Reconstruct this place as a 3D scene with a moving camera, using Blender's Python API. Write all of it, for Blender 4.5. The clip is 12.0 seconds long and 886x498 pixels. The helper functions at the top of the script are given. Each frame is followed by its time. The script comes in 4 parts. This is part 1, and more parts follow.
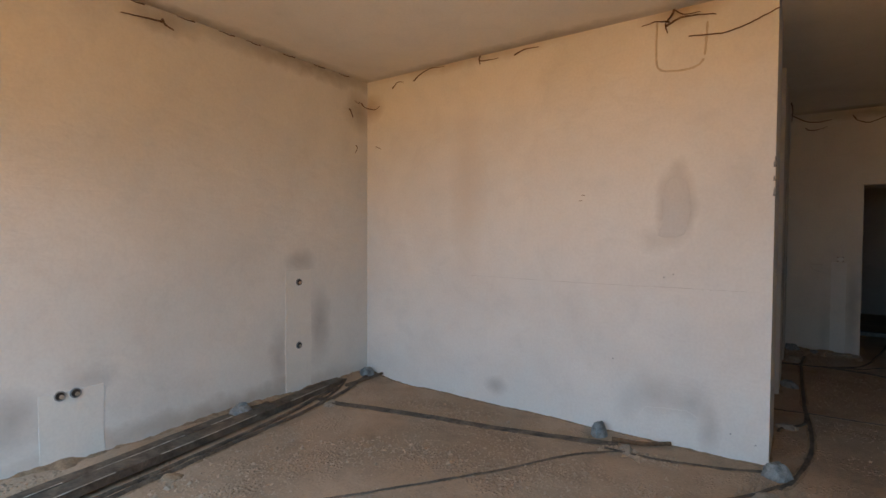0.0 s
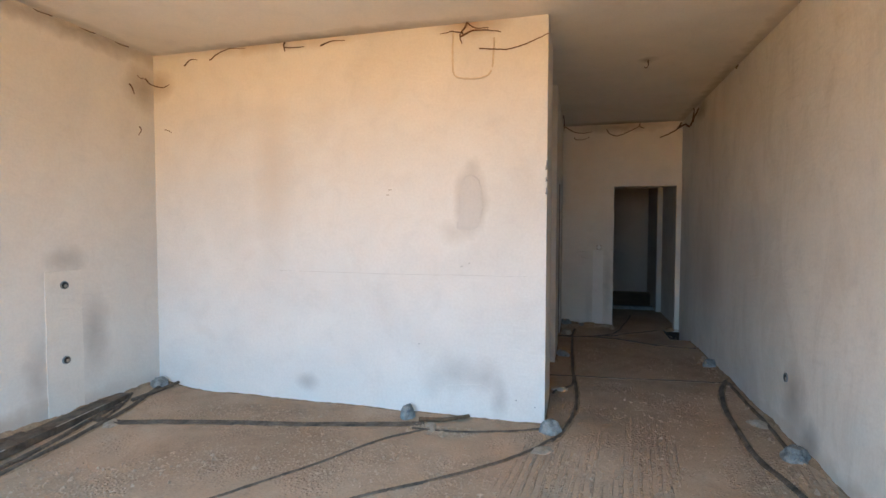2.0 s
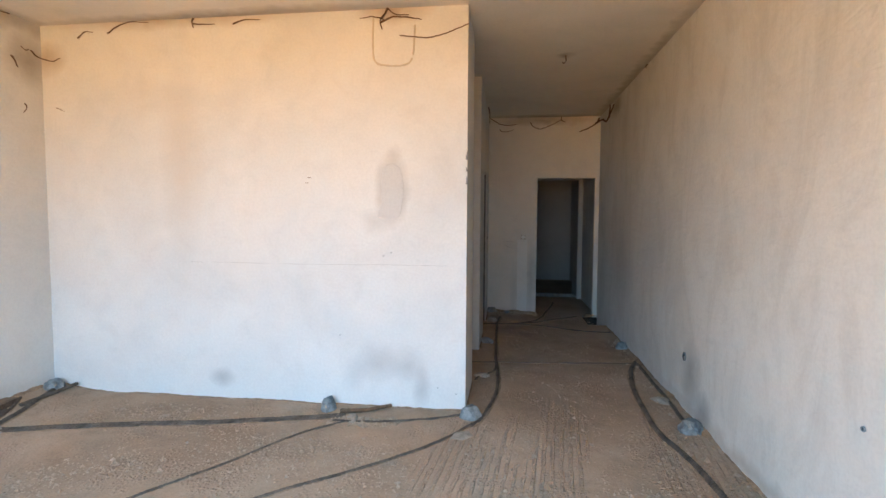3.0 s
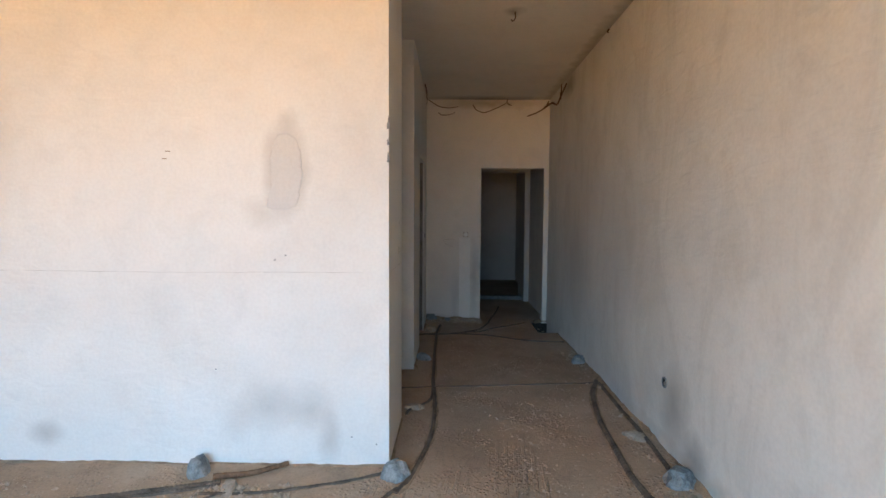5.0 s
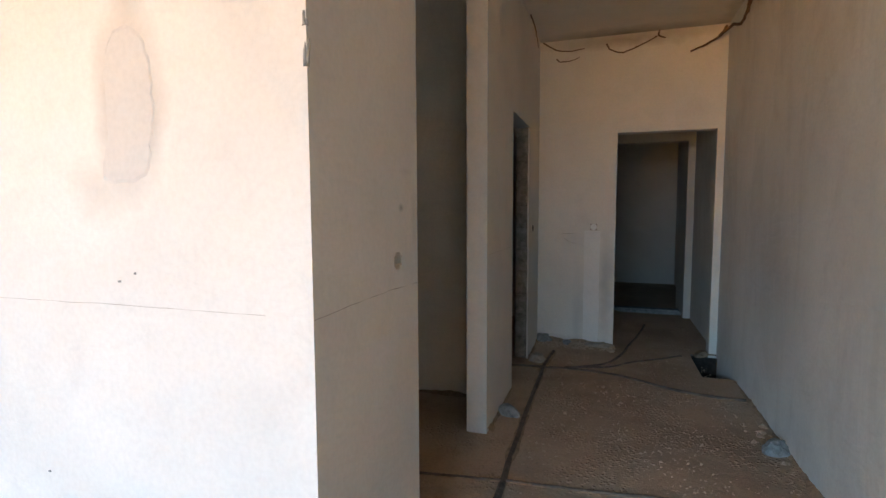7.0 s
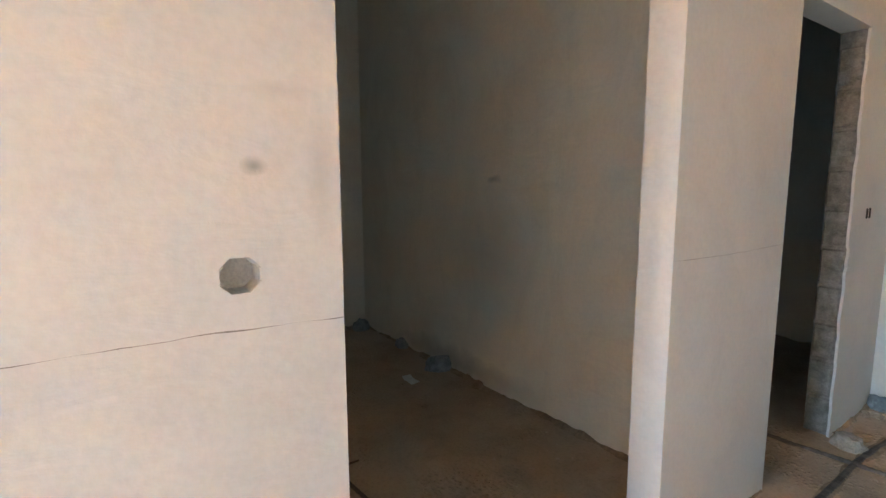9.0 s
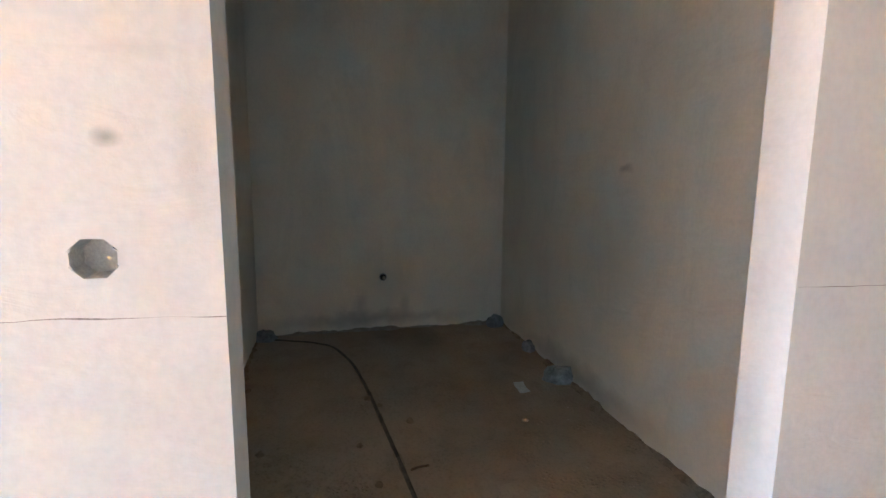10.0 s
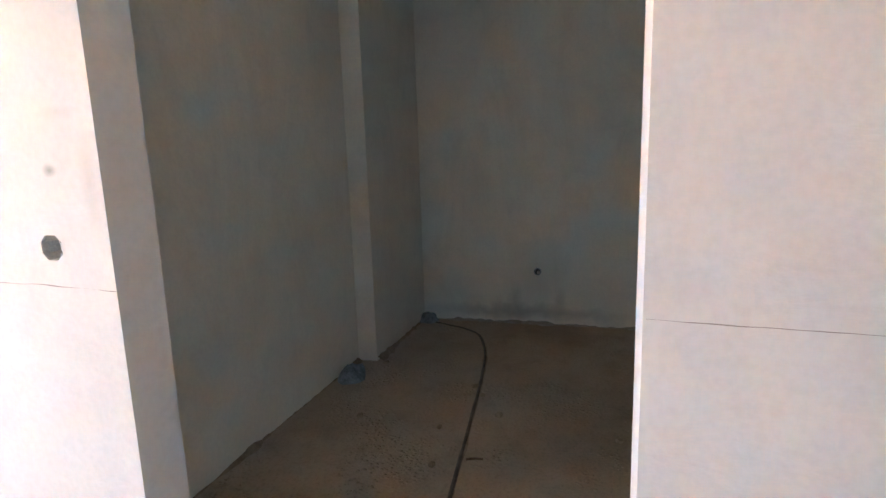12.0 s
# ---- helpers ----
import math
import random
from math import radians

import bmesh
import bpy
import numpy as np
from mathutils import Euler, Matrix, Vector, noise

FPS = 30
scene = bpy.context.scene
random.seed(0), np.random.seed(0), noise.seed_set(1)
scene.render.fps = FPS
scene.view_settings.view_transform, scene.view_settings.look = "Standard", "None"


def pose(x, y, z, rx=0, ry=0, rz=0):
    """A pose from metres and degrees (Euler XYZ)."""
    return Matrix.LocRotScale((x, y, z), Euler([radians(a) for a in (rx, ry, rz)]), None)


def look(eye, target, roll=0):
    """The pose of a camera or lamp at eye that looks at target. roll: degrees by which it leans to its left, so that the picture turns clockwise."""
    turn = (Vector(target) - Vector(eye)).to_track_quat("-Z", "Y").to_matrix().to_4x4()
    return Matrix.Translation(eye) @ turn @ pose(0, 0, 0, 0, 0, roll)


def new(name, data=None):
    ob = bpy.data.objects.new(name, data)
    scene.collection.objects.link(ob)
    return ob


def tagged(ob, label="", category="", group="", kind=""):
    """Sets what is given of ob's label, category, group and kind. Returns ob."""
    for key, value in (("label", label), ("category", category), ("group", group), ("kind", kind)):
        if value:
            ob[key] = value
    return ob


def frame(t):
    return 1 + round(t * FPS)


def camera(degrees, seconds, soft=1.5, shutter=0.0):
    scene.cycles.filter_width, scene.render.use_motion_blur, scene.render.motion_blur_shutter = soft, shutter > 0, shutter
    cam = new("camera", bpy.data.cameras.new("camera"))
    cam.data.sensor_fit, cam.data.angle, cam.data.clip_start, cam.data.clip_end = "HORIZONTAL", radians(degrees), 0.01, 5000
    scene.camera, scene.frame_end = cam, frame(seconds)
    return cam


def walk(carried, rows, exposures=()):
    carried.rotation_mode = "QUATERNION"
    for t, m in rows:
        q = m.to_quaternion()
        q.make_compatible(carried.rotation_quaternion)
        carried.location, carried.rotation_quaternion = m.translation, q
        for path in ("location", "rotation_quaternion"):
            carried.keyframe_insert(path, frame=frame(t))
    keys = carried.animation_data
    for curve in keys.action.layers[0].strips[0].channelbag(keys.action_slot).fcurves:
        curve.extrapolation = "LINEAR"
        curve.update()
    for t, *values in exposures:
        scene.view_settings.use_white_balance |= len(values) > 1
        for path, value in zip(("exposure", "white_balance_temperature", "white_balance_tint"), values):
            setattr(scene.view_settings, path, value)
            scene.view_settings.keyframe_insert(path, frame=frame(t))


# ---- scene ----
cam = camera(83.2, 12.0)
PATH = [
    (0, (0.131, -3.692, 1.454), (-1.032, -2.066, 1.397), 0.3),
    (0.5, (0.141, -3.711, 1.478), (-0.836, -1.967, 1.413), 0.4),
    (1, (0.152, -3.701, 1.451), (-0.669, -1.878, 1.391), 0.2),
    (1.5, (0.185, -3.695, 1.453), (-0.488, -1.813, 1.383), 0.1),
    (2, (0.211, -3.696, 1.455), (-0.305, -1.766, 1.373), 0.1),
    (2.5, (0.251, -3.682, 1.442), (-0.128, -1.72, 1.35), 0.0),
    (3, (0.299, -3.669, 1.446), (0.043, -1.689, 1.327), 0.3),
    (3.5, (0.308, -3.57, 1.408), (0.184, -1.577, 1.304), 1.2),
    (5.5, (0.387, -2.319, 1.404), (0.356, -0.325, 1.253), 0.3),
    (6, (0.476, -1.886, 1.415), (0.311, 0.099, 1.236), -0.2),
    (6.5, (0.581, -1.449, 1.388), (0.168, 0.5, 1.218), -0.4),
    (8.3, (0.845, -0.096, 1.357), (-0.374, 1.476, 1.151), 0.5),
    (8.5, (0.853, 0.035, 1.354), (-0.486, 1.505, 1.135), 0.5),
    (9, (0.86, 0.323, 1.342), (-0.761, 1.466, 1.081), -0.2),
    (9.5, (0.867, 0.61, 1.327), (-0.948, 1.399, 1.041), -0.0),
    (10, (0.838, 0.862, 1.319), (-1.089, 1.31, 1.029), 0.5),
    (10.5, (0.869, 1.066, 1.328), (-1.105, 1.192, 1.03), 0.6),
    (11, (0.857, 1.258, 1.314), (-1.115, 1.115, 1.014), -0.0),
    (11.5, (0.852, 1.495, 1.336), (-1.086, 1.099, 1.038), -1.6),
    (12, (0.855, 1.741, 1.347), (-1.036, 1.173, 1.03), -1.8),
]
walk(cam, [(t, look(eye, target, roll)) for t, eye, target, roll in PATH],
     [(0.0, 1.75, 6900, 13), (0.5, 1.78, 6480, 11), (1.2, 2.28, 6250, 9), (2.5, 2.85, 6120, 7), (3.2, 2.96, 6080, 7), (6.0, 2.9, 6280, 8), (6.7, 3.18, 6380, 8), (7.7, 3.78, 6400, 7),
      (8.4, 4.85, 6450, 8), (9.2, 5.15, 6000, 9), (10.5, 5.88, 5600, 11), (12.0, 5.97, 5520, 12)])

# ---------------- world, sun, large lights ----------------
SUN_EL, SUN_AZ = 64.0, 55.0
world = bpy.data.worlds.new("sky")
scene.world = world
world.use_nodes = True
wn = world.node_tree.nodes
sky = wn.new("ShaderNodeTexSky")
sky.sky_type = "NISHITA"
sky.sun_disc = False
sky.sun_elevation = radians(SUN_EL)
sky.sun_rotation = radians(SUN_AZ)
world.node_tree.links.new(sky.outputs[0], wn["Background"].inputs[0])
wn["Background"].inputs[1].default_value = 0.05

sun_data = bpy.data.lights.new("sun", "SUN")
sun_data.energy = 5.0
sun_data.angle = radians(0.5)
sun_data.color = (1.0, 0.93, 0.84)
sun_ob = new("sun", sun_data)
az, el = radians(SUN_AZ), radians(SUN_EL)
sun_ob.matrix_world = look((math.sin(az) * math.cos(el) * 30, math.cos(az) * math.cos(el) * 30, math.sin(el) * 30), (0, 0, 0))

# sky light through the wide opening behind the start of the walk
OPEN = (-2.75, 0.95, 0.0, 2.62)      # x0, x1, z0, z1 of the opening in the south wall
sky_data = bpy.data.lights.new("opening_sky", "AREA")
sky_data.shape = "RECTANGLE"
sky_data.size, sky_data.size_y = 3.5, 1.0
sky_data.spread = radians(134)
sky_data.energy = 30
sky_data.color = (0.40, 0.69, 1.0)
sky_ob = new("opening_sky", sky_data)
sky_ob.matrix_world = look((-0.9, -5.02, 2.0), (-0.9, -4.46, 1.10))

# ---------------- small tools ----------------
rnd = random.Random(7)


def mesh_from(name, bm, material, parent=None, label="", smooth=False):
    me = bpy.data.meshes.new(name)
    bm.normal_update()
    bm.to_mesh(me)
    bm.free()
    for m in (material if isinstance(material, (list, tuple)) else [material]):
        me.materials.append(m)
    if smooth:
        for p in me.polygons:
            p.use_smooth = True
    ob = new(name, me)
    if parent is not None:
        ob.parent = parent
    if label:
        tagged(ob, label)
    return ob


def part(name, bm, material, parent, label="", smooth=False):
    return mesh_from(name, bm, material, parent, label, smooth)


def box(bm, x0, y0, z0, x1, y1, z1):
    v = [bm.verts.new(p) for p in ((x0, y0, z0), (x1, y0, z0), (x1, y1, z0), (x0, y1, z0),
                                   (x0, y0, z1), (x1, y0, z1), (x1, y1, z1), (x0, y1, z1))]
    for f in ((0, 3, 2, 1), (4, 5, 6, 7), (0, 1, 5, 4), (1, 2, 6, 5), (2, 3, 7, 6), (3, 0, 4, 7)):
        bm.faces.new([v[i] for i in f])
    return v


def fz(x, y):
    """Height of the rough screed."""
    h = 0.007 * noise.noise((x * 1.3, y * 1.3, 0.0)) + 0.0035 * noise.noise((x * 6, y * 6, 2.0)) + 0.002 * noise.noise((x * 17, y * 17, 5.0))
    if y < 0.0 and x < -3.0:                         # dirt swept against the west wall
        h += 0.075 * min(1, max(0, (-3.12 - x) / 0.30)) * (0.8 + 0.4 * noise.noise((y * 3, 1, 1)))
    if x > 1.35 and y < 2.9:                         # and along the east wall
        h += 0.012 * min(1, max(0, (x - 1.48) / 0.15)) * (0.7 + 0.8 * noise.noise((y * 2.5, 4, 1)))
    if -3.5 < x < 0 and -0.25 < y < 0:
        h += 0.015 * max(0, 1 + y / 0.2) * (0.6 + noise.noise((x * 3, 8, 1)))
    if y > 3.8 and x < 0.8:
        h += 0.03 * min(1, (y - 3.8) / 0.25) * (0.8 + noise.noise((x * 6, 3, 1)))
    return h


def smooth_path(pts, step=0.03):
    """Catmull-Rom through pts."""
    p = [Vector(q) for q in pts]
    p = [p[0] * 2 - p[1]] + p + [p[-1] * 2 - p[-2]]
    out = []
    for i in range(1, len(p) - 2):
        n = max(2, int((p[i + 1] - p[i]).length / step))
        for k in range(n):
            t = k / n
            out.append(0.5 * (2 * p[i] + (p[i + 1] - p[i - 1]) * t + (2 * p[i - 1] - 5 * p[i] + 4 * p[i + 1] - p[i + 2]) * t * t
                              + (3 * p[i] - p[i - 1] - 3 * p[i + 1] + p[i + 2]) * t ** 3))
    out.append(p[-2])
    return out


def tube(bm, path, radius, sides=8, ridge=0.0, taper=0.0, flat=1.0):
    rings = []
    for i, c in enumerate(path):
        d = (path[min(i + 1, len(path) - 1)] - path[max(i - 1, 0)]).normalized()
        up = Vector((0, 0, 1)) if abs(d.z) < 0.9 else Vector((1, 0, 0))
        s = d.cross(up).normalized()
        u = s.cross(d)
        r = radius * (1 - taper * i / len(path)) * (1 + (ridge if i % 2 else -ridge))
        rings.append([bm.verts.new(c + (s * math.cos(a) + u * math.sin(a) * flat) * r) for a in [2 * math.pi * k / sides for k in range(sides)]])
    for a, b in zip(rings, rings[1:]):
        for k in range(sides):
            bm.faces.new((a[k], a[(k + 1) % sides], b[(k + 1) % sides], b[k]))
    bm.faces.new(rings[0][::-1])
    bm.faces.new(rings[-1])


def lump_mesh(sx, sy, sz, seed, rough=0.26, cuts=3):
    """A broken mortar dab: a noisy, faceted, flat-bottomed clod."""
    bm = bmesh.new()
    bmesh.ops.create_icosphere(bm, subdivisions=cuts, radius=1.0)
    for v in bm.verts:
        n = noise.noise(v.co * 1.3 + Vector((seed * 3.1, seed, 0))) * rough + noise.noise(v.co * 3.7 + Vector((seed, 0, seed * 2.3))) * rough * 0.45
        cell = noise.cell(v.co * 2.2 + Vector((seed, seed, seed))) * 0.10
        v.co *= 1 + n + cell
        v.co.x = max(-1.05, min(1.05, v.co.x))
        v.co = Vector((v.co.x * sx, v.co.y * sy, max(-0.12, min(v.co.z, 0.92 + 0.1 * n)) * sz))
    return bm


H = 2.985

# ---------------- materials ----------------
def base_material(name, rough=0.9):
    m = bpy.data.materials.new(name)
    m.use_nodes = True
    b = m.node_tree.nodes["Principled BSDF"]
    b.inputs["Roughness"].default_value = rough
    b.inputs["Specular IOR Level"].default_value = 0.25
    return m, m.node_tree.nodes, m.node_tree.links, b


def tex_noise(n, l, co, scale, detail=5, rough=0.6, distortion=0.0):
    t = n.new("ShaderNodeTexNoise")
    t.inputs["Scale"].default_value = scale
    t.inputs["Detail"].default_value = detail
    t.inputs["Roughness"].default_value = rough
    t.inputs["Distortion"].default_value = distortion
    l.new(co, t.inputs["Vector"])
    return t.outputs["Fac"]


def ramp(n, l, fac, stops):
    r = n.new("ShaderNodeValToRGB")
    e = r.color_ramp.elements
    while len(e) < len(stops):
        e.new(0.5)
    for el_, (pos, col) in zip(e, stops):
        el_.position = pos
        el_.color = (*col, 1) if len(col) == 3 else col
    l.new(fac, r.inputs[0])
    return r.outputs[0]


def grey(v):
    return (v, v, v)


def math_node(n, l, op, a, b=None, clamp=False):
    m = n.new("ShaderNodeMath")
    m.operation = op
    m.use_clamp = clamp
    for i, x in enumerate((a, b)):
        if x is None:
            continue
        if isinstance(x, (int, float)):
            m.inputs[i].default_value = x
        else:
            l.new(x, m.inputs[i])
    return m.outputs[0]


def mix_col(n, l, fac, a, b, mode="MIX"):
    m = n.new("ShaderNodeMix")
    m.data_type = "RGBA"
    m.blend_type = mode
    for sock, x in ((m.inputs[0], fac), (m.inputs[6], a), (m.inputs[7], b)):
        if isinstance(x, (int, float)):
            sock.default_value = x
        elif isinstance(x, tuple):
            sock.default_value = (*x, 1)
        else:
            l.new(x, sock)
    return m.outputs[2]


def bump(n, l, bsdf, height, strength, distance, normal=None):
    b = n.new("ShaderNodeBump")
    b.inputs["Strength"].default_value = strength
    b.inputs["Distance"].default_value = distance
    l.new(height, b.inputs["Height"])
    if normal is not None:
        l.new(normal, b.inputs["Normal"])
    l.new(b.outputs[0], bsdf.inputs["Normal"])
    return b.outputs[0]


def plaster(name, tint=(0.76, 0.725, 0.67), stains=(), trowel=0.5, streak=0.0, warp_by=0.15):
    """Lime-washed plaster. stains: (centre, radii, colour, amount, ring) blotches of damp, filler and darker brown;
    ring leaves the middle paler.
    """
    m, n, l, b = base_material(name, 0.92)
    geo = n.new("ShaderNodeNewGeometry")
    pos = geo.outputs["Position"]
    big = tex_noise(n, l, pos, 0.9, 4, 0.55, 0.6)
    mid = tex_noise(n, l, pos, 4.5, 6, 0.65, 0.8)
    fine = tex_noise(n, l, pos, 55, 4, 0.6)
    dark = tuple(c * 0.91 for c in tint)
    pale = tuple(min(0.86, c * 1.05) for c in tint)
    col = ramp(n, l, big, [(0.3, dark), (0.55, tint), (0.75, pale)])
    col = mix_col(n, l, 0.55, col, ramp(n, l, mid, [(0.3, grey(0.89)), (0.5, grey(0.98)), (0.7, grey(1.0))]), "MULTIPLY")
    col = mix_col(n, l, 0.25, col, ramp(n, l, fine, [(0.35, grey(0.8)), (0.6, grey(1.0))]), "MULTIPLY")
    if streak:
        mp = n.new("ShaderNodeMapping")
        mp.inputs["Scale"].default_value = (2.0, 2.0, 0.8)
        l.new(pos, mp.inputs[0])
        s = tex_noise(n, l, mp.outputs[0], 1.3, 5, 0.7, 1.2)
        col = mix_col(n, l, streak, col, ramp(n, l, s, [(0.38, (0.70, 0.68, 0.65)), (0.52, grey(0.95)), (0.68, grey(1.0))]), "MULTIPLY")
    warp = n.new("ShaderNodeTexNoise")
    warp.inputs["Scale"].default_value = 7.0
    warp.inputs["Detail"].default_value = 4
    l.new(pos, warp.inputs["Vector"])
    wv = n.new("ShaderNodeVectorMath")
    wv.operation = "MULTIPLY_ADD"
    l.new(warp.outputs["Color"], wv.inputs[0])
    wv.inputs[1].default_value = (warp_by,) * 3
    wv.inputs[2].default_value = (-warp_by / 2,) * 3
    wp = n.new("ShaderNodeVectorMath")
    wp.operation = "ADD"
    l.new(pos, wp.inputs[0])
    l.new(wv.outputs[0], wp.inputs[1])
    for centre, radii, colour, amount, ring in stains:
        sub = n.new("ShaderNodeVectorMath")
        sub.operation = "SUBTRACT"
        l.new(wp.outputs[0], sub.inputs[0])
        sub.inputs[1].default_value = centre
        div = n.new("ShaderNodeVectorMath")
        div.operation = "DIVIDE"
        l.new(sub.outputs[0], div.inputs[0])
        div.inputs[1].default_value = radii
        ln = n.new("ShaderNodeVectorMath")
        ln.operation = "LENGTH"
        l.new(div.outputs[0], ln.inputs[0])
        if ring:
            k = ramp(n, l, ln.outputs["Value"], [(0.0, grey(0.55)), (0.55, grey(0.6)), (0.78, grey(1)), (0.86, grey(0.55)), (1.0, grey(0))])
        else:
            k = ramp(n, l, ln.outputs["Value"], [(0.0, grey(1)), (0.35, grey(0.7)), (1.0, grey(0))])
        patchy = math_node(n, l, "MULTIPLY", k, math_node(n, l, "MULTIPLY_ADD", mid, 0.9, False))
        patchy = math_node(n, l, "MULTIPLY", patchy, amount * 1.7, True)
        col = mix_col(n, l, patchy, col, colour)
    l.new(col, b.inputs["Base Color"])
    tr = n.new("ShaderNodeMapping")
    tr.inputs["Scale"].default_value = (1.0, 1.0, 2.4)
    l.new(pos, tr.inputs[0])
    trw = tex_noise(n, l, tr.outputs[0], 5, 4, 0.5, 1.0)
    nb = bump(n, l, b, trw, trowel * 0.5, 0.02)
    bump(n, l, b, fine, 0.22, 0.003, nb)
    return m


GREY_DAMP = (0.33, 0.315, 0.30)
# darker brown mixed in along the ceiling joints and beside some cables
DARK_BROWN = (0.22, 0.17, 0.12)
M_north = plaster("plaster_north", (0.80, 0.785, 0.765), [
    ((-0.56, 0, 1.66), (0.145, 1, 0.30), (0.40, 0.37, 0.34), 0.62, False),
    ((-0.69, 0, 1.42), (0.13, 1, 0.12), (0.45, 0.42, 0.38), 0.22, False),
    ((-0.54, 0, 1.93), (0.08, 1, 0.08), (0.42, 0.39, 0.35), 0.16, False),
    ((-0.68, 0, 0.34), (0.20, 1, 0.17), GREY_DAMP, 0.24, False),
    ((-0.44, 0, 0.33), (0.17, 1, 0.15), GREY_DAMP, 0.24, False),
    ((-0.33, 0, 0.16), (0.08, 1, 0.20), GREY_DAMP, 0.26, False),
    ((-0.86, 0, 0.24), (0.12, 1, 0.16), GREY_DAMP, 0.14, False),
    ((-1.95, 0, 0.17), (0.12, 1, 0.10), GREY_DAMP, 0.32, False),
    ((-2.25, 0, 1.9), (0.22, 1, 0.9), (0.55, 0.45, 0.36), 0.22, False),
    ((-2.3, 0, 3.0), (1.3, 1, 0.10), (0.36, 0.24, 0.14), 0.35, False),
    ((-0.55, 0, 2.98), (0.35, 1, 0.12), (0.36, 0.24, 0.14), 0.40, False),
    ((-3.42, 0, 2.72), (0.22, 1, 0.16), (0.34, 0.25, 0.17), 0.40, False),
], 0.4, warp_by=0.09)
M_west = plaster("plaster_west", (0.735, 0.715, 0.68), [
    ((-3.46, -0.62, 0.62), (1, 0.16, 0.42), GREY_DAMP, 0.36, False),
    ((-3.46, -1.06, 0.40), (1, 0.12, 0.32), GREY_DAMP, 0.30, False),
    ((-3.46, -0.84, 1.22), (1, 0.20, 0.13), GREY_DAMP, 0.34, False),
    ((-3.46, -2.85, 0.38), (1, 0.20, 0.22), GREY_DAMP, 0.40, False),
    ((-3.46, -2.45, 0.55), (1, 0.20, 0.12), GREY_DAMP, 0.26, False),
    ((-3.46, -2.0, 1.55), (1, 0.30, 0.30), GREY_DAMP, 0.05, False),
    ((-3.46, -1.6, 0.10), (1, 1.6, 0.13), (0.38, 0.31, 0.25), 0.45, False),
    ((-3.46, -2.0, 2.90), (1, 0.30, 0.10), DARK_BROWN, 0.30, False),
    ((-3.46, -0.7, 2.96), (1, 1.3, 0.12), DARK_BROWN, 0.40, False),
    ((-3.46, -0.12, 2.66), (1, 0.22, 0.22), DARK_BROWN, 0.38, False),
], 0.5)
M_east = plaster("plaster_east", (0.80, 0.775, 0.735), [
    ((1.65, 0.15, 0.30), (1, 0.22, 0.30), GREY_DAMP, 0.42, False),
    ((1.65, -0.1, 0.12), (1, 0.18, 0.16), GREY_DAMP, 0.5, False),
    ((1.65, 1.1, 1.25), (1, 0.75, 0.70), (0.50, 0.49, 0.47), 0.26, False),
    ((1.65, 2.5, 1.1), (1, 0.8, 0.9), (0.45, 0.44, 0.42), 0.26, False),
    ((1.65, 3.0, 2.9), (1, 0.4, 0.16), DARK_BROWN, 0.40, False),
    ((1.65, -1.6, 0.05), (1, 3.0, 0.09), (0.42, 0.36, 0.30), 0.4, False),
], 0.55, streak=0.32)
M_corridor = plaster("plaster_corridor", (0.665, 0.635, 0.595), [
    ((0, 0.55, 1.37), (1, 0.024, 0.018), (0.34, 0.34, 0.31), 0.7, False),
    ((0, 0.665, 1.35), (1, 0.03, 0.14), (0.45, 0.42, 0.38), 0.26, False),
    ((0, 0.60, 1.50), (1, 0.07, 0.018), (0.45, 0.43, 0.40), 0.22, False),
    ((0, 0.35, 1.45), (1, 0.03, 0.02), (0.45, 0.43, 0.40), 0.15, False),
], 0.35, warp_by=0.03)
M_end = plaster("plaster_end", (0.74, 0.71, 0.665), [
    ((0.34, 4.07, 1.06), (0.13, 1, 0.09), (0.50, 0.49, 0.48), 0.16, False),
    ((0.66, 4.07, 0.6), (0.09, 1, 0.6), (0.42, 0.41, 0.40), 0.45, False),
    ((0.40, 4.07, 0.3), (0.07, 1, 0.6), (0.48, 0.47, 0.46), 0.28, False),
    ((0.35, 4.07, 0.03), (0.6, 1, 0.07), (0.38, 0.34, 0.30), 0.28, False),
    ((0.8, 4.07, 2.95), (1.0, 1, 0.10), DARK_BROWN, 0.35, False),
], 0.4)
M_alcove = plaster("plaster_alcove", (0.82, 0.74, 0.63), [
    ((-3.35, 1.31, 0.42), (1, 0.34, 0.36), (0.44, 0.40, 0.35), 0.25, False),
    ((-3.35, 1.2, 0.10), (1, 1.0, 0.08), (0.36, 0.31, 0.26), 0.45, False),
    ((-3.35, 1.12, 0.22), (1, 0.07, 0.17), (0.38, 0.34, 0.30), 0.28, False),
    ((-3.35, 1.50, 0.20), (1, 0.07, 0.15), (0.38, 0.34, 0.30), 0.28, False),
    ((-1.9, 2.38, 0.08), (0.9, 1, 0.12), (0.34, 0.29, 0.24), 0.45, False),
    ((-1.6, 2.38, 0.9), (0.5, 1, 0.5), (0.46, 0.45, 0.41), 0.30, False),
    ((-1.5, 2.38, 1.35), (0.05, 1, 0.04), (0.34, 0.32, 0.3), 0.5, False),
], 0.5, streak=0.2)
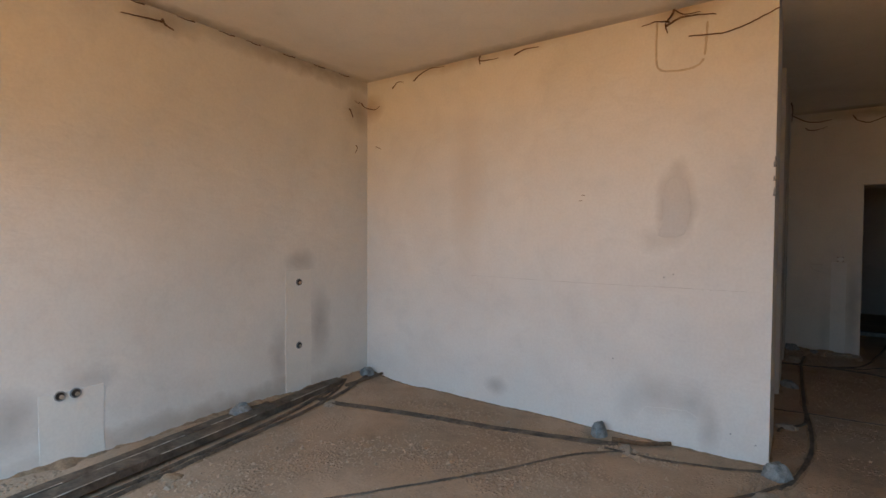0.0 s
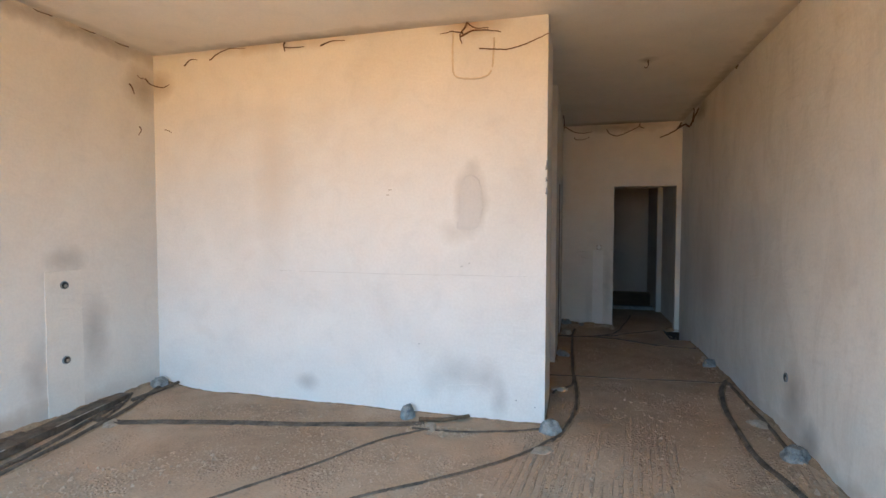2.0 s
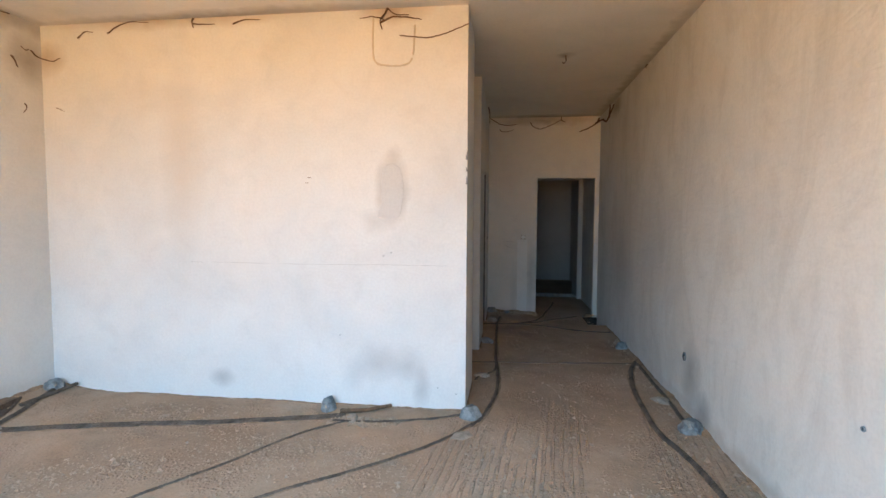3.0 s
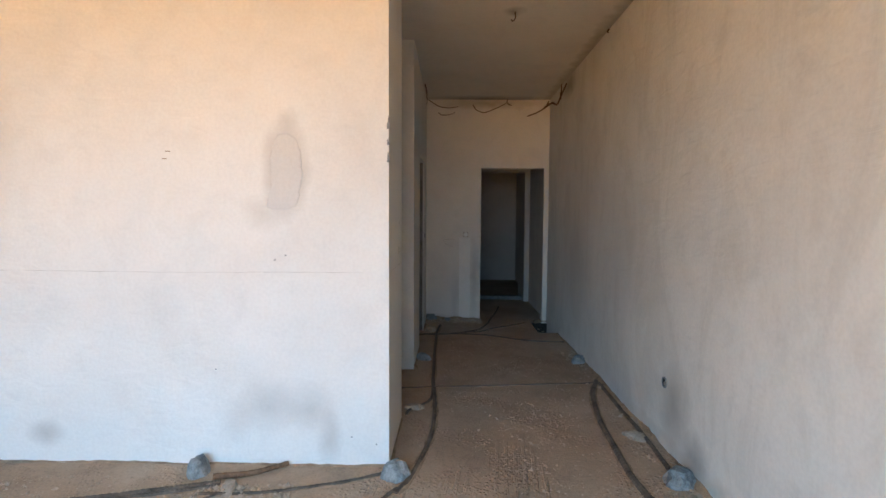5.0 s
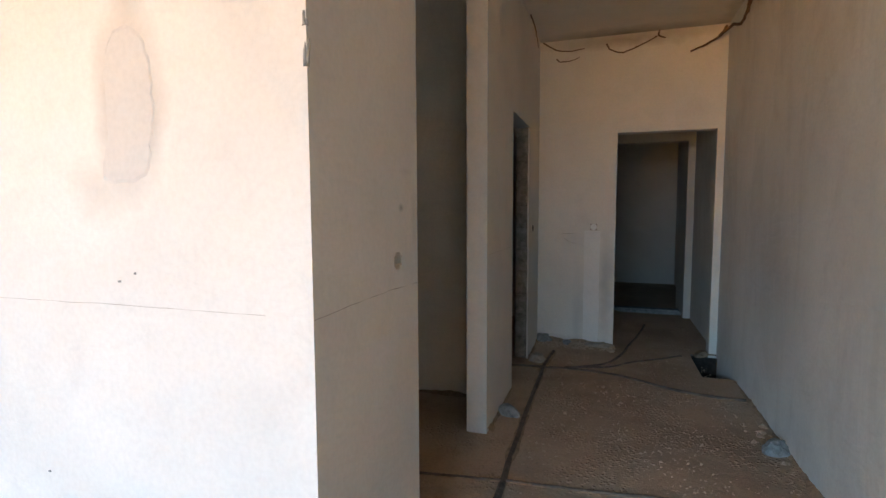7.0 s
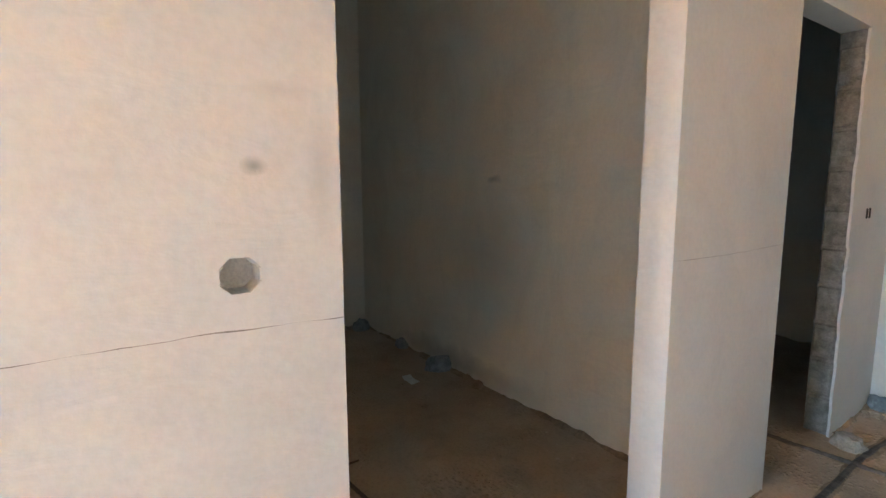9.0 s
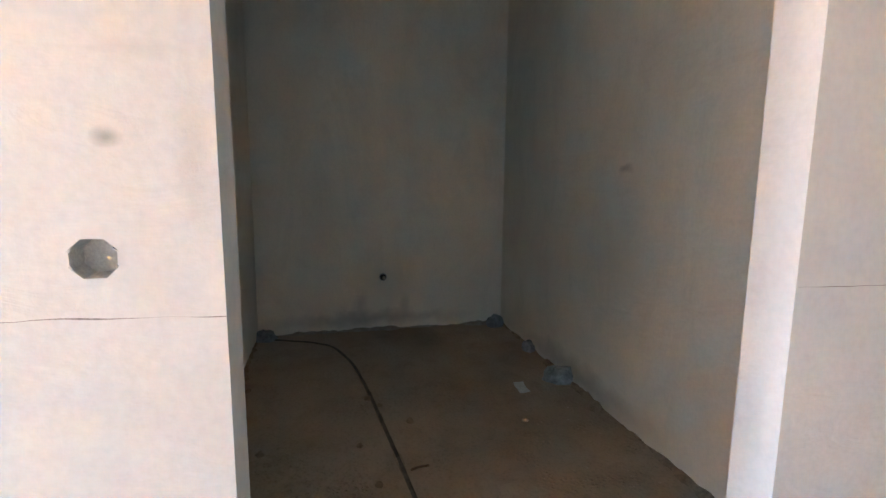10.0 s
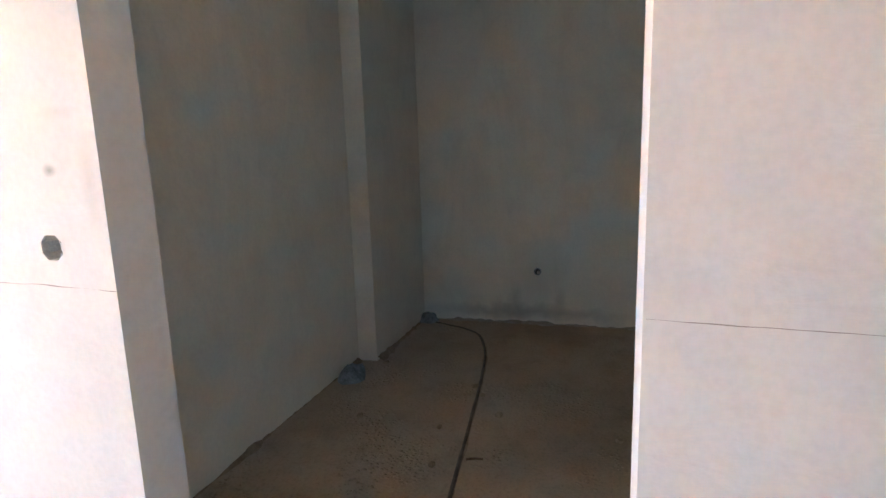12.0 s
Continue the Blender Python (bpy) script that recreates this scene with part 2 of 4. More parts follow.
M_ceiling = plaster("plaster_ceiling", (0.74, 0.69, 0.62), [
    ((-1.8, -0.02, H), (2.0, 0.13, 1), DARK_BROWN, 0.42, False),
    ((-3.44, -2.0, H), (0.13, 2.6, 1), DARK_BROWN, 0.42, False),
    ((0.8, 4.05, H), (1.0, 0.22, 1), DARK_BROWN, 0.45, False),
    ((1.63, 2.0, H), (0.10, 4.0, 1), DARK_BROWN, 0.35, False),
    ((0.82, 1.22, H), (0.10, 0.10, 1), DARK_BROWN, 0.4, False),
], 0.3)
M_plain = plaster("plaster_plain", (0.62, 0.59, 0.54), [], 0.5)
M_hall = plaster("plaster_hall", (0.60, 0.59, 0.565), [], 0.4)
M_patch = plaster("filler_patch", (0.755, 0.73, 0.685), [], 0.5)


def floor_material():
    m, n, l, b = base_material("dusty_screed", 0.93)
    pos = n.new("ShaderNodeNewGeometry").outputs["Position"]
    big = tex_noise(n, l, pos, 0.8, 5, 0.6, 0.5)
    mid = tex_noise(n, l, pos, 5, 6, 0.7, 0.4)
    grit = tex_noise(n, l, pos, 60, 5, 0.7)
    col = ramp(n, l, big, [(0.28, (0.30, 0.212, 0.145)), (0.5, (0.42, 0.303, 0.215)), (0.72, (0.50, 0.38, 0.285))])
    col = mix_col(n, l, 0.6, col, ramp(n, l, mid, [(0.3, grey(0.68)), (0.5, grey(0.95)), (0.7, (1.0, 0.98, 0.95))]), "MULTIPLY")
    col = mix_col(n, l, 0.5, col, ramp(n, l, grit, [(0.32, grey(0.55)), (0.5, grey(0.97)), (0.62, grey(1))]), "MULTIPLY")
    l.new(col, b.inputs["Base Color"])
    vor = n.new("ShaderNodeTexVoronoi")
    vor.inputs["Scale"].default_value = 42
    l.new(pos, vor.inputs["Vector"])
    stone = ramp(n, l, vor.outputs["Distance"], [(0.0, grey(1)), (0.35, grey(0.25)), (0.5, grey(0))])
    gate = ramp(n, l, tex_noise(n, l, pos, 2.2, 3, 0.5), [(0.48, grey(0)), (0.60, grey(1))])
    stones = math_node(n, l, "MULTIPLY", stone, gate)
    # wheel and rake tracks that run along the corridor
    mp = n.new("ShaderNodeMapping")
    mp.inputs["Rotation"].default_value = (0, 0, radians(6))
    l.new(pos, mp.inputs[0])
    wave = n.new("ShaderNodeTexWave")
    wave.bands_direction = "X"
    wave.inputs["Scale"].default_value = 6.0
    wave.inputs["Distortion"].default_value = 1.4
    wave.inputs["Detail"].default_value = 3
    wave.inputs["Detail Scale"].default_value = 0.9
    l.new(mp.outputs[0], wave.inputs["Vector"])
    mp2 = n.new("ShaderNodeMapping")
    mp2.inputs["Scale"].default_value = (2.0, 0.45, 1)
    l.new(pos, mp2.inputs[0])
    gate2 = ramp(n, l, tex_noise(n, l, mp2.outputs[0], 1.1, 2, 0.5), [(0.52, grey(0)), (0.58, grey(1))])
    sep = n.new("ShaderNodeSeparateXYZ")
    l.new(pos, sep.inputs[0])
    east = math_node(n, l, "MULTIPLY_ADD", sep.outputs[0], 1.2, True)
    m_in = east.node
    m_in.inputs[2].default_value = 1.0
    tracks = math_node(n, l, "MULTIPLY", math_node(n, l, "MULTIPLY", ramp(n, l, wave.outputs["Fac"], [(0.55, grey(0)), (0.8, grey(1))]), gate2), east)
    mouth = math_node(n, l, "MULTIPLY_ADD", sep.outputs[1], -1.2, True)
    mouth.node.inputs[2].default_value = 0.5
    tracks = math_node(n, l, "MULTIPLY", math_node(n, l, "MULTIPLY", tracks, mouth), ramp(n, l, tex_noise(n, l, pos, 26, 3, 0.6), [(0.38, grey(0.15)), (0.55, grey(1))]))
    h = math_node(n, l, "ADD", math_node(n, l, "MULTIPLY", stones, 0.9), math_node(n, l, "MULTIPLY", tracks, 0.9))
    h = math_node(n, l, "ADD", h, math_node(n, l, "MULTIPLY", mid, 0.7))
    nb = bump(n, l, b, h, 0.9, 0.016)
    bump(n, l, b, grit, 0.55, 0.004, nb)
    return m


def rough_stuff(name, dark, light, scale=14.0, rough=0.95, relief=0.5):
    m, n, l, b = base_material(name, rough)
    pos = n.new("ShaderNodeNewGeometry").outputs["Position"]
    a = tex_noise(n, l, pos, scale, 6, 0.7, 0.3)
    f = tex_noise(n, l, pos, scale * 7, 4, 0.6)
    col = ramp(n, l, a, [(0.32, dark), (0.66, light)])
    col = mix_col(n, l, 0.45, col, ramp(n, l, f, [(0.35, grey(0.6)), (0.6, grey(1))]), "MULTIPLY")
    l.new(col, b.inputs["Base Color"])
    bump(n, l, b, f, relief, 0.006)
    return m


M_floor = floor_material()
M_mortar = rough_stuff("grey_mortar", (0.13, 0.135, 0.14), (0.36, 0.37, 0.37), 18)
M_whitemortar = rough_stuff("pale_mortar", (0.28, 0.23, 0.18), (0.45, 0.385, 0.32), 16)
M_block = rough_stuff("hollow_block", (0.15, 0.14, 0.125), (0.33, 0.315, 0.29), 20)
M_hose = rough_stuff("dusty_black_hose", (0.048, 0.038, 0.031), (0.175, 0.132, 0.10), 9, 0.75, 0.25)
M_cable = rough_stuff("old_cable", (0.09, 0.05, 0.028), (0.22, 0.13, 0.075), 25, 0.7, 0.2)
M_board = rough_stuff("dirty_board", (0.06, 0.046, 0.036), (0.20, 0.155, 0.12), 8, 0.85, 0.4)
M_boardedge = rough_stuff("bare_splintered_edge", (0.16, 0.13, 0.10), (0.62, 0.57, 0.50), 16, 0.9, 0.4)
M_dirt = rough_stuff("loose_dirt", (0.20, 0.135, 0.09), (0.42, 0.30, 0.20), 12)
M_gravel = rough_stuff("gravel", (0.30, 0.215, 0.15), (0.52, 0.40, 0.30), 30)
M_plastic = rough_stuff("grey_plastic", (0.44, 0.42, 0.38), (0.60, 0.57, 0.52), 30, 0.5, 0.08)
# near-black that paints the shade inside socket holes, switch slots and the pit
M_dark = rough_stuff("hollow_shade", (0.02, 0.018, 0.016), (0.06, 0.05, 0.045), 20)
M_paper = rough_stuff("torn_paper", (0.58, 0.55, 0.50), (0.75, 0.72, 0.67), 30, 0.9, 0.1)
M_crack = rough_stuff("crack_line", (0.16, 0.13, 0.11), (0.45, 0.40, 0.35), 20)
M_earth = rough_stuff("red_earth", (0.60, 0.285, 0.06), (0.78, 0.40, 0.095), 0.8)
M_roof = rough_stuff("concrete_slab", (0.25, 0.24, 0.23), (0.38, 0.37, 0.36), 2)

# ---------------- structure ----------------
T = 0.13


def structure(ob, label, category):
    return tagged(ob, label, category, kind="structure")


def wall(name, boxes, material, label):
    bm = bmesh.new()
    for b in boxes:
        box(bm, *b)
    return structure(mesh_from(name, bm, material), label, "wall")


# ground outside, and an unseen slab added to stop sun leaking in under the floor
bm = bmesh.new()
bmesh.ops.create_grid(bm, x_segments=8, y_segments=8, size=400)
for v in bm.verts:
    v.co.z = -0.35
structure(mesh_from("ground", bm, M_earth), "bare red-brown earth outside in the sun", "ground")


bm = bmesh.new()
for b in ((-3.6, -5.3, -0.36, 1.36, 9.0, -0.06), (1.36, -5.3, -0.36, 1.95, 3.28, -0.06), (1.36, 4.06, -0.36, 1.95, 9.0, -0.06), (1.66, 3.28, -0.36, 1.95, 4.06, -0.06)):
    box(bm, *b)
structure(mesh_from("sun_block_slab", bm, M_roof), "unseen grey slab under the screed, added to block stray sun", "floor slab")


def floor_grid():
    x0, x1, y0, y1, s = -3.62, 1.95, -5.3, 9.0, 0.033
    nx, ny = int((x1 - x0) / s), int((y1 - y0) / s)
    verts, faces = [], []
    for j in range(ny + 1):
        y = y0 + (y1 - y0) * j / ny
        for i in range(nx + 1):
            x = x0 + (x1 - x0) * i / nx
            verts.append((x, y, fz(x, y)))
    for j in range(ny):
        for i in range(nx):
            x, y = x0 + (x1 - x0) * (i + .5) / nx, y0 + (y1 - y0) * (j + .5) / ny
            if 1.43 + 0.03 * noise.noise((0, y * 9, 0)) < x and 3.36 + 0.05 * noise.noise((x * 9, 1, 0)) < y < 4.0:
                continue                              # the shaft left open beside the far doorway
            a = j * (nx + 1) + i
            faces.append((a, a + 1, a + nx + 2, a + nx + 1))
    me = bpy.data.meshes.new("floor")
    me.from_pydata(verts, [], faces)
    me.materials.append(M_floor)
    for p in me.polygons:
        p.use_smooth = True
    return structure(new("floor", me), "bare dusty brown cement screed with grit and wheel tracks", "floor")


floor = floor_grid()
# pit lining painted near-black to deepen the shade in it
bm = bmesh.new()
box(bm, 1.40, 3.30, -0.34, 1.66, 4.06, -0.30)
for b in ((1.36, 3.28, -0.34, 1.40, 4.06, -0.03), (1.40, 3.28, -0.34, 1.66, 3.32, -0.03), (1.40, 4.02, -0.34, 1.66, 4.06, -0.03)):
    box(bm, *b)
part("floor_pit", bm, M_dark, floor, "open pit broken into the screed, its shade painted dark")

bm = bmesh.new()
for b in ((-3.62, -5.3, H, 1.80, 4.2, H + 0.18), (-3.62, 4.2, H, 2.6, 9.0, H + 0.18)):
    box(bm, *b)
ceiling = structure(mesh_from("ceiling", bm, M_ceiling), "plain plastered ceiling, darker brown along the edges", "ceiling")

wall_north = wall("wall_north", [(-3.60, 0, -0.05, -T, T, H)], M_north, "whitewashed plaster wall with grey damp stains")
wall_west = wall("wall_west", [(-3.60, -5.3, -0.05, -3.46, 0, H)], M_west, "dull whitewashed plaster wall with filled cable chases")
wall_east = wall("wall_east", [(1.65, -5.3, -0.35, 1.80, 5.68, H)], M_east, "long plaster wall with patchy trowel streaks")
x0, x1, z0, z1 = OPEN
wall_south = wall("wall_south", [(-3.46, -5.3, -0.05, x0, -5.15, H), (x1, -5.3, -0.05, 1.65, -5.15, H), (x0, -5.3, z1, x1, -5.15, H)],
                  M_plain, "plaster wall with a wide open balcony doorway")

# corner pier between room and alcove, with an octagonal hole for the switch box
YC, ZC, SQ = 0.518, 1.191, 0.06


def pier():
    bm = bmesh.new()
    y0, y1 = 0.0, 0.70
    ys, zs = (y0, YC - SQ, YC + SQ, y1), (-0.05, ZC - SQ, ZC + SQ, H)
    for i in range(3):
        for k in range(3):
            if (i, k) == (1, 1):
                continue
            bm.faces.new([bm.verts.new(p) for p in ((0, ys[i], zs[k]), (0, ys[i + 1], zs[k]), (0, ys[i + 1], zs[k + 1]), (0, ys[i], zs[k + 1]))])
    octo = [(0.0325 * math.copysign(min(1, abs(math.cos(a)) * 1.25), math.cos(a)), 0.0300 * math.copysign(min(1, abs(math.sin(a)) * 1.25), math.sin(a)))
            for a in [radians(22.5 + 45 * k) for k in range(8)]]
    outer = []
    for k in range(8):
        a = radians(22.5 + 45 * k)
        s = SQ / max(abs(math.cos(a)), abs(math.sin(a)))
        outer.append((s * math.cos(a), s * math.sin(a)))
    for k in range(8):
        j = (k + 1) % 8
        pts = [octo[k], outer[k]]
        am = 45 + 45 * k
        if am % 90 == 45:
            pts.append((SQ * (1 if math.cos(radians(am)) > 0 else -1), SQ * (1 if math.sin(radians(am)) > 0 else -1)))
        pts += [outer[j], octo[j]]
        bm.faces.new([bm.verts.new((0, YC + p, ZC + q)) for p, q in pts])
    for k in range(8):
        (p, q), (r, s) = octo[k], octo[(k + 1) % 8]
        bm.faces.new([bm.verts.new(c) for c in ((0, YC + p, ZC + q), (0, YC + r, ZC + s), (-0.05, YC + r, ZC + s), (-0.05, YC + p, ZC + q))])
    for quad in (((-T, y0, -.05), (0, y0, -.05), (0, y0, H), (-T, y0, H)), ((0, y1, -.05), (-T, y1, -.05), (-T, y1, H), (0, y1, H)),
                 ((-T, y1, -.05), (-T, y0, -.05), (-T, y0, H), (-T, y1, H))):
        bm.faces.new([bm.verts.new(c) for c in quad])
    bmesh.ops.remove_doubles(bm, verts=bm.verts, dist=0.0005)
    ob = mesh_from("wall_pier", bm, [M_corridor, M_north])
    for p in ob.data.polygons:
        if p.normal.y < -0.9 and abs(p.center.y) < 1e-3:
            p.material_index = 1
    return structure(ob, "corner pier of cream plaster with a cracked joint line", "wall"), octo


wall_pier, OCTO = pier()

D2A, D2B, D2H = 2.645, 3.445, 2.075
YE = 4.07
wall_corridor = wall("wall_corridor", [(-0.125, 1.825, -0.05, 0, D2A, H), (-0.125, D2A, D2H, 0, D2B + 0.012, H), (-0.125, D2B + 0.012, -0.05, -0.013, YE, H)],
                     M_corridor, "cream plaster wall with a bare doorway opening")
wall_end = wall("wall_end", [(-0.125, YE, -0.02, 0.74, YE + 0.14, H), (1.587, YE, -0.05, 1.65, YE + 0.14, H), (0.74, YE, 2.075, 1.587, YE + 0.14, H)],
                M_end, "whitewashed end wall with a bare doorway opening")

# alcove
wall_alcove = wall("wall_alcove_back", [(-3.50, T, -0.05, -3.35, 2.51, H)], M_alcove, "dim beige plaster back wall of the alcove")
wall("wall_alcove_side", [(-3.35, 2.38, -0.05, -0.125, 2.51, H)], M_alcove, "dim beige plaster side wall of the alcove")
wall("wall_alcove_step", [(-3.35, T, -0.05, -2.27, 0.285, H)], M_alcove, "plaster pilaster step in the alcove wall")
bm = bmesh.new()
box(bm, -2.27, T, -0.05, -T, T + 0.012, H)
part("plaster_skin", bm, M_alcove, wall_north)

# dark side room behind the corridor doorway, and the far hall
wall_side = wall("wall_side_room", [(-3.5, 2.51, -0.05, -3.35, 5.25, H), (-3.35, 5.10, -0.05, -0.125, 5.25, H), (-0.125, 4.21, -0.05, 0, 5.82, H)],
                 M_plain, "bare plaster walls of the unlit side room")
wall_hall = wall("wall_hall", [(1.57, 5.68, -0.05, 1.95, 6.40, H), (0, 5.68, 2.165, 1.57, 5.82, H), (0, 5.68, -0.05, 0.35, 5.82, H),
                               (1.80, 6.40, -0.05, 1.95, 8.9, H), (0, 5.82, -0.05, 0.14, 8.9, H), (0.14, 8.62, -0.05, 1.80, 8.76, H)],
                 M_hall, "pale plaster walls of the dark hall beyond")
bm = bmesh.new()
box(bm, 0.35, 5.84, -0.02, 1.57, 6.00, 0.055)
bmesh.ops.bevel(bm, geom=bm.edges[:], offset=0.02, segments=2, affect="EDGES")
tagged(mesh_from("threshold", bm, M_mortar), "low grey mortar threshold across the far hall floor", "threshold", kind="structure")

# rough hollow blocks left bare in the far jamb of the corridor doorway
shared = []
for s in range(3):
    bm = bmesh.new()
    box(bm, -0.056, 0, -0.092, 0.046, 0.03, 0.092)
    bmesh.ops.bevel(bm, geom=bm.edges[:], offset=0.008, segments=1, affect="EDGES")
    for v in bm.verts:
        v.co += Vector((0, 1, 0)) * 0.006 * noise.noise(v.co * 25 + Vector((s * 5, 0, 0)))
    me = bpy.data.meshes.new("block")
    bm.to_mesh(me)
    bm.free()
    me.materials.append(M_block)
    shared.append(me)
for k in range(10):
    ob = new("block", shared[k % 3])
    ob.parent = wall_corridor
    ob.location = (-0.062, D2B - 0.010 + 0.004 * rnd.random(), 0.105 + 0.2 * k)


bm = bmesh.new()
box(bm, -0.124, D2B + 0.004, -0.04, -0.014, D2B + 0.011, D2H)
part("jamb_core", bm, M_block, wall_corridor, "raw grey block face of the doorway jamb")


def jagged_skin():
    """Front plaster coat whose edge along the doorway is broken."""
    bm = bmesh.new()
    front, back = [], []
    n = 90
    for i in range(n + 1):
        z = -0.03 + (D2H + 0.03) * i / n
        e = D2B - 0.016 + 0.022 * noise.noise((z * 7, 3, 1)) + 0.012 * noise.noise((z * 23, 1, 1)) + (0.02 if 0.9 < z < 1.02 else 0)
        front.append((e, z))
    for (e, z), (e2, z2) in zip(front, front[1:]):
        a = [bm.verts.new(p) for p in ((0, e, z), (0, YE, z), (0, YE, z2), (0, e2, z2))]
        bm.faces.new(a)
        b = [bm.verts.new(p) for p in ((-0.013, e + .003, z), (0, e, z), (0, e2, z2), (-0.013, e2 + .003, z2))]
        bm.faces.new(b)
    box(bm, -0.013, D2B + 0.012, D2H, -0.0005, YE, H)
    bmesh.ops.remove_doubles(bm, verts=bm.verts, dist=0.0004)
    return part("plaster_coat", bm, M_corridor, wall_corridor, "cream plaster coat with a broken pale edge")


jagged_skin()

# plaster slabs over filled cable chases
def patch(parent, axis, plane, a0, a1, z0_, z1_, material, seed, t=0.005):
    """A filler slab, proud of the wall, with an uneven edge. axis: the wall's normal."""
    bm = bmesh.new()
    pts = []
    def edge(p, q, n=14):
        for i in range(n):
            k = i / n
            pts.append((p[0] + (q[0] - p[0]) * k, p[1] + (q[1] - p[1]) * k))
    c = [(a0, z0_), (a1, z0_), (a1, z1_), (a0, z1_)]
    for i in range(4):
        edge(c[i], c[(i + 1) % 4])
    rim, top = [], []
    for u, z in pts:
        u += 0.008 * noise.noise((u * 9, z * 9, seed))
        z += 0.008 * noise.noise((u * 9, z * 9, seed + 7))
        w = 0.985
        uc, zc = (a0 + a1) / 2, (z0_ + z1_) / 2
        r, s = (u, z), (uc + (u - uc) * w, zc + (z - zc) * w)
        sgn = {"-y": (0, -1), "+x": (1, 0), "-x": (-1, 0)}[axis]
        mk = (lambda p, d: (p[0], plane - d, p[1])) if axis == "-y" else (lambda p, d: (plane + d * sgn[0], p[0], p[1]))
        rim.append(bm.verts.new(mk(r, -0.002)))
        top.append(bm.verts.new(mk(s, t)))
    n = len(rim)
    for i in range(n):
        bm.faces.new((rim[i], rim[(i + 1) % n], top[(i + 1) % n], top[i]))
    bm.faces.new(top)
    bmesh.ops.recalc_face_normals(bm, faces=bm.faces)
    return part("filler_patch", bm, material, parent, "pale plaster patch over a filled chase")


def rounded_filler(outline, material, label, t=0.003):
    """A hand-trowelled filler spot on the north wall with a smooth outline and a feathered rim."""
    loop = smooth_path([(u, 0, z) for u, z in outline] + [(*outline[0][:1], 0, outline[0][1])], 0.02)[:-1]
    mid = sum(loop, Vector()) / len(loop)
    bm = bmesh.new()
    rim, top = [], []
    for p in loop:
        p = p + Vector((0.011 * noise.noise(p * 27), 0, 0.011 * noise.noise(p * 31 + Vector((3, 0, 0)))))
        q = mid + (p - mid) * 0.93
        rim.append(bm.verts.new((p.x, 0.001, p.z)))
        top.append(bm.verts.new((q.x, -t, q.z)))
    n = len(rim)
    for i in range(n):
        bm.faces.new((rim[i], rim[(i + 1) % n], top[(i + 1) % n], top[i]))
    bm.faces.new(top)
    bmesh.ops.recalc_face_normals(bm, faces=bm.faces)
    return part("filler_patch", bm, material, wall_north, label, False)


M_spot = plaster("filler_spot", (0.655, 0.64, 0.625), [], 0.4)
rounded_filler(((-0.675, 1.45), (-0.58, 1.435), (-0.51, 1.46), (-0.482, 1.54), (-0.472, 1.68), (-0.486, 1.79), (-0.53, 1.855), (-0.58, 1.862),
                (-0.625, 1.83), (-0.644, 1.73), (-0.644, 1.60), (-0.668, 1.50)), M_spot, "grey oblong filler spot in the whitewash")
rounded_filler(((-0.79, 0.03), (-0.36, 0.03), (-0.35, 0.12), (-0.39, 0.23), (-0.47, 0.27), (-0.62, 0.265), (-0.74, 0.24), (-0.80, 0.15)),
               M_north, "pale rounded filler patch above the floor", 0.002)
patch(wall_west, "+x", -3.46, -1.0, -0.72, 0.03, 1.14, M_patch, 1, 0.003)
patch(wall_west, "+x", -3.46, -2.72, -2.38, 0.03, 0.50, M_patch, 2, 0.003)
patch(wall_end, "-y", YE, 0.45, 0.60, 0.02, 1.14, M_north, 4, 0.004)
patch(wall_alcove, "+x", -3.35, 1.15, 1.46, 0.05, 0.60, M_alcove, 5, 0.003)

# ---------------- things: hoses and conduits on the floor ----------------
def hose(pts, label, radius=0.0125, lift=0.35, name="conduit_hose", flat=1.0, side=0.0):
    radius *= 0.95
    lift -= 0.12
    path = smooth_path([(x, y, 0) for x, y in pts], 0.014)
    for i, p in enumerate(path):
        wob = 0.012 * noise.noise((p.x * 2.2, p.y * 2.2, radius * 90 + side))
        p.x += wob + side
        p.y += wob * 0.6
        p.z = fz(p.x, p.y) + radius * lift
    bm = bmesh.new()
    tube(bm, path, radius, 8, 0.09, 0, flat)
    ob = mesh_from(name, bm, M_hose)
    # rough mortar haunch that beds the hose into the screed
    bm = bmesh.new()
    a = None
    for i in range(0, len(path), 3):
        p = path[i]
        q = path[min(i + 1, len(path) - 1)] - path[max(i - 1, 0)]
        s = Vector((-q.y, q.x, 0)).normalized()
        w = radius * (2.2 + 1.3 * noise.noise((p.x * 8, p.y * 8, 3)))
        hgt = radius * (0.25 + 0.5 * noise.noise((p.x * 11, p.y * 11, 9)))
        row = [bm.verts.new((p.x + s.x * k, p.y + s.y * k, fz(p.x + s.x * k, p.y + s.y * k) + z)) for k, z in ((-w, -0.006), (-w * 0.55, hgt), (w * 0.55, hgt), (w, -0.006))]
        if a:
            for k in range(3):
                bm.faces.new((a[k], a[k + 1], row[k + 1], row[k]))
        a = row
    part("mortar_bed", bm, M_dirt, ob, "crumbly brown mortar bedding", True)
    return tagged(ob, label, "conduit hose", "hoses on the floor")


H_BLACK = "dusty black corrugated conduit hose bedded in the cement floor"
A = [(-3.24, -0.80), (-2.40, -0.575), (-1.6, -0.40), (-0.99, -0.225), (-0.86, -0.19)]
hose(A, "dusty black conduit hose running beside its twin", 0.015)
hose([(x, y - 0.038) for x, y in A], "dusty black conduit hose running beside its twin", 0.014)
hose([(-0.92, -0.30), (-0.70, -0.29), (-0.48, -0.25), (-0.17, -0.15), (-0.03, -0.09)], H_BLACK, 0.012)
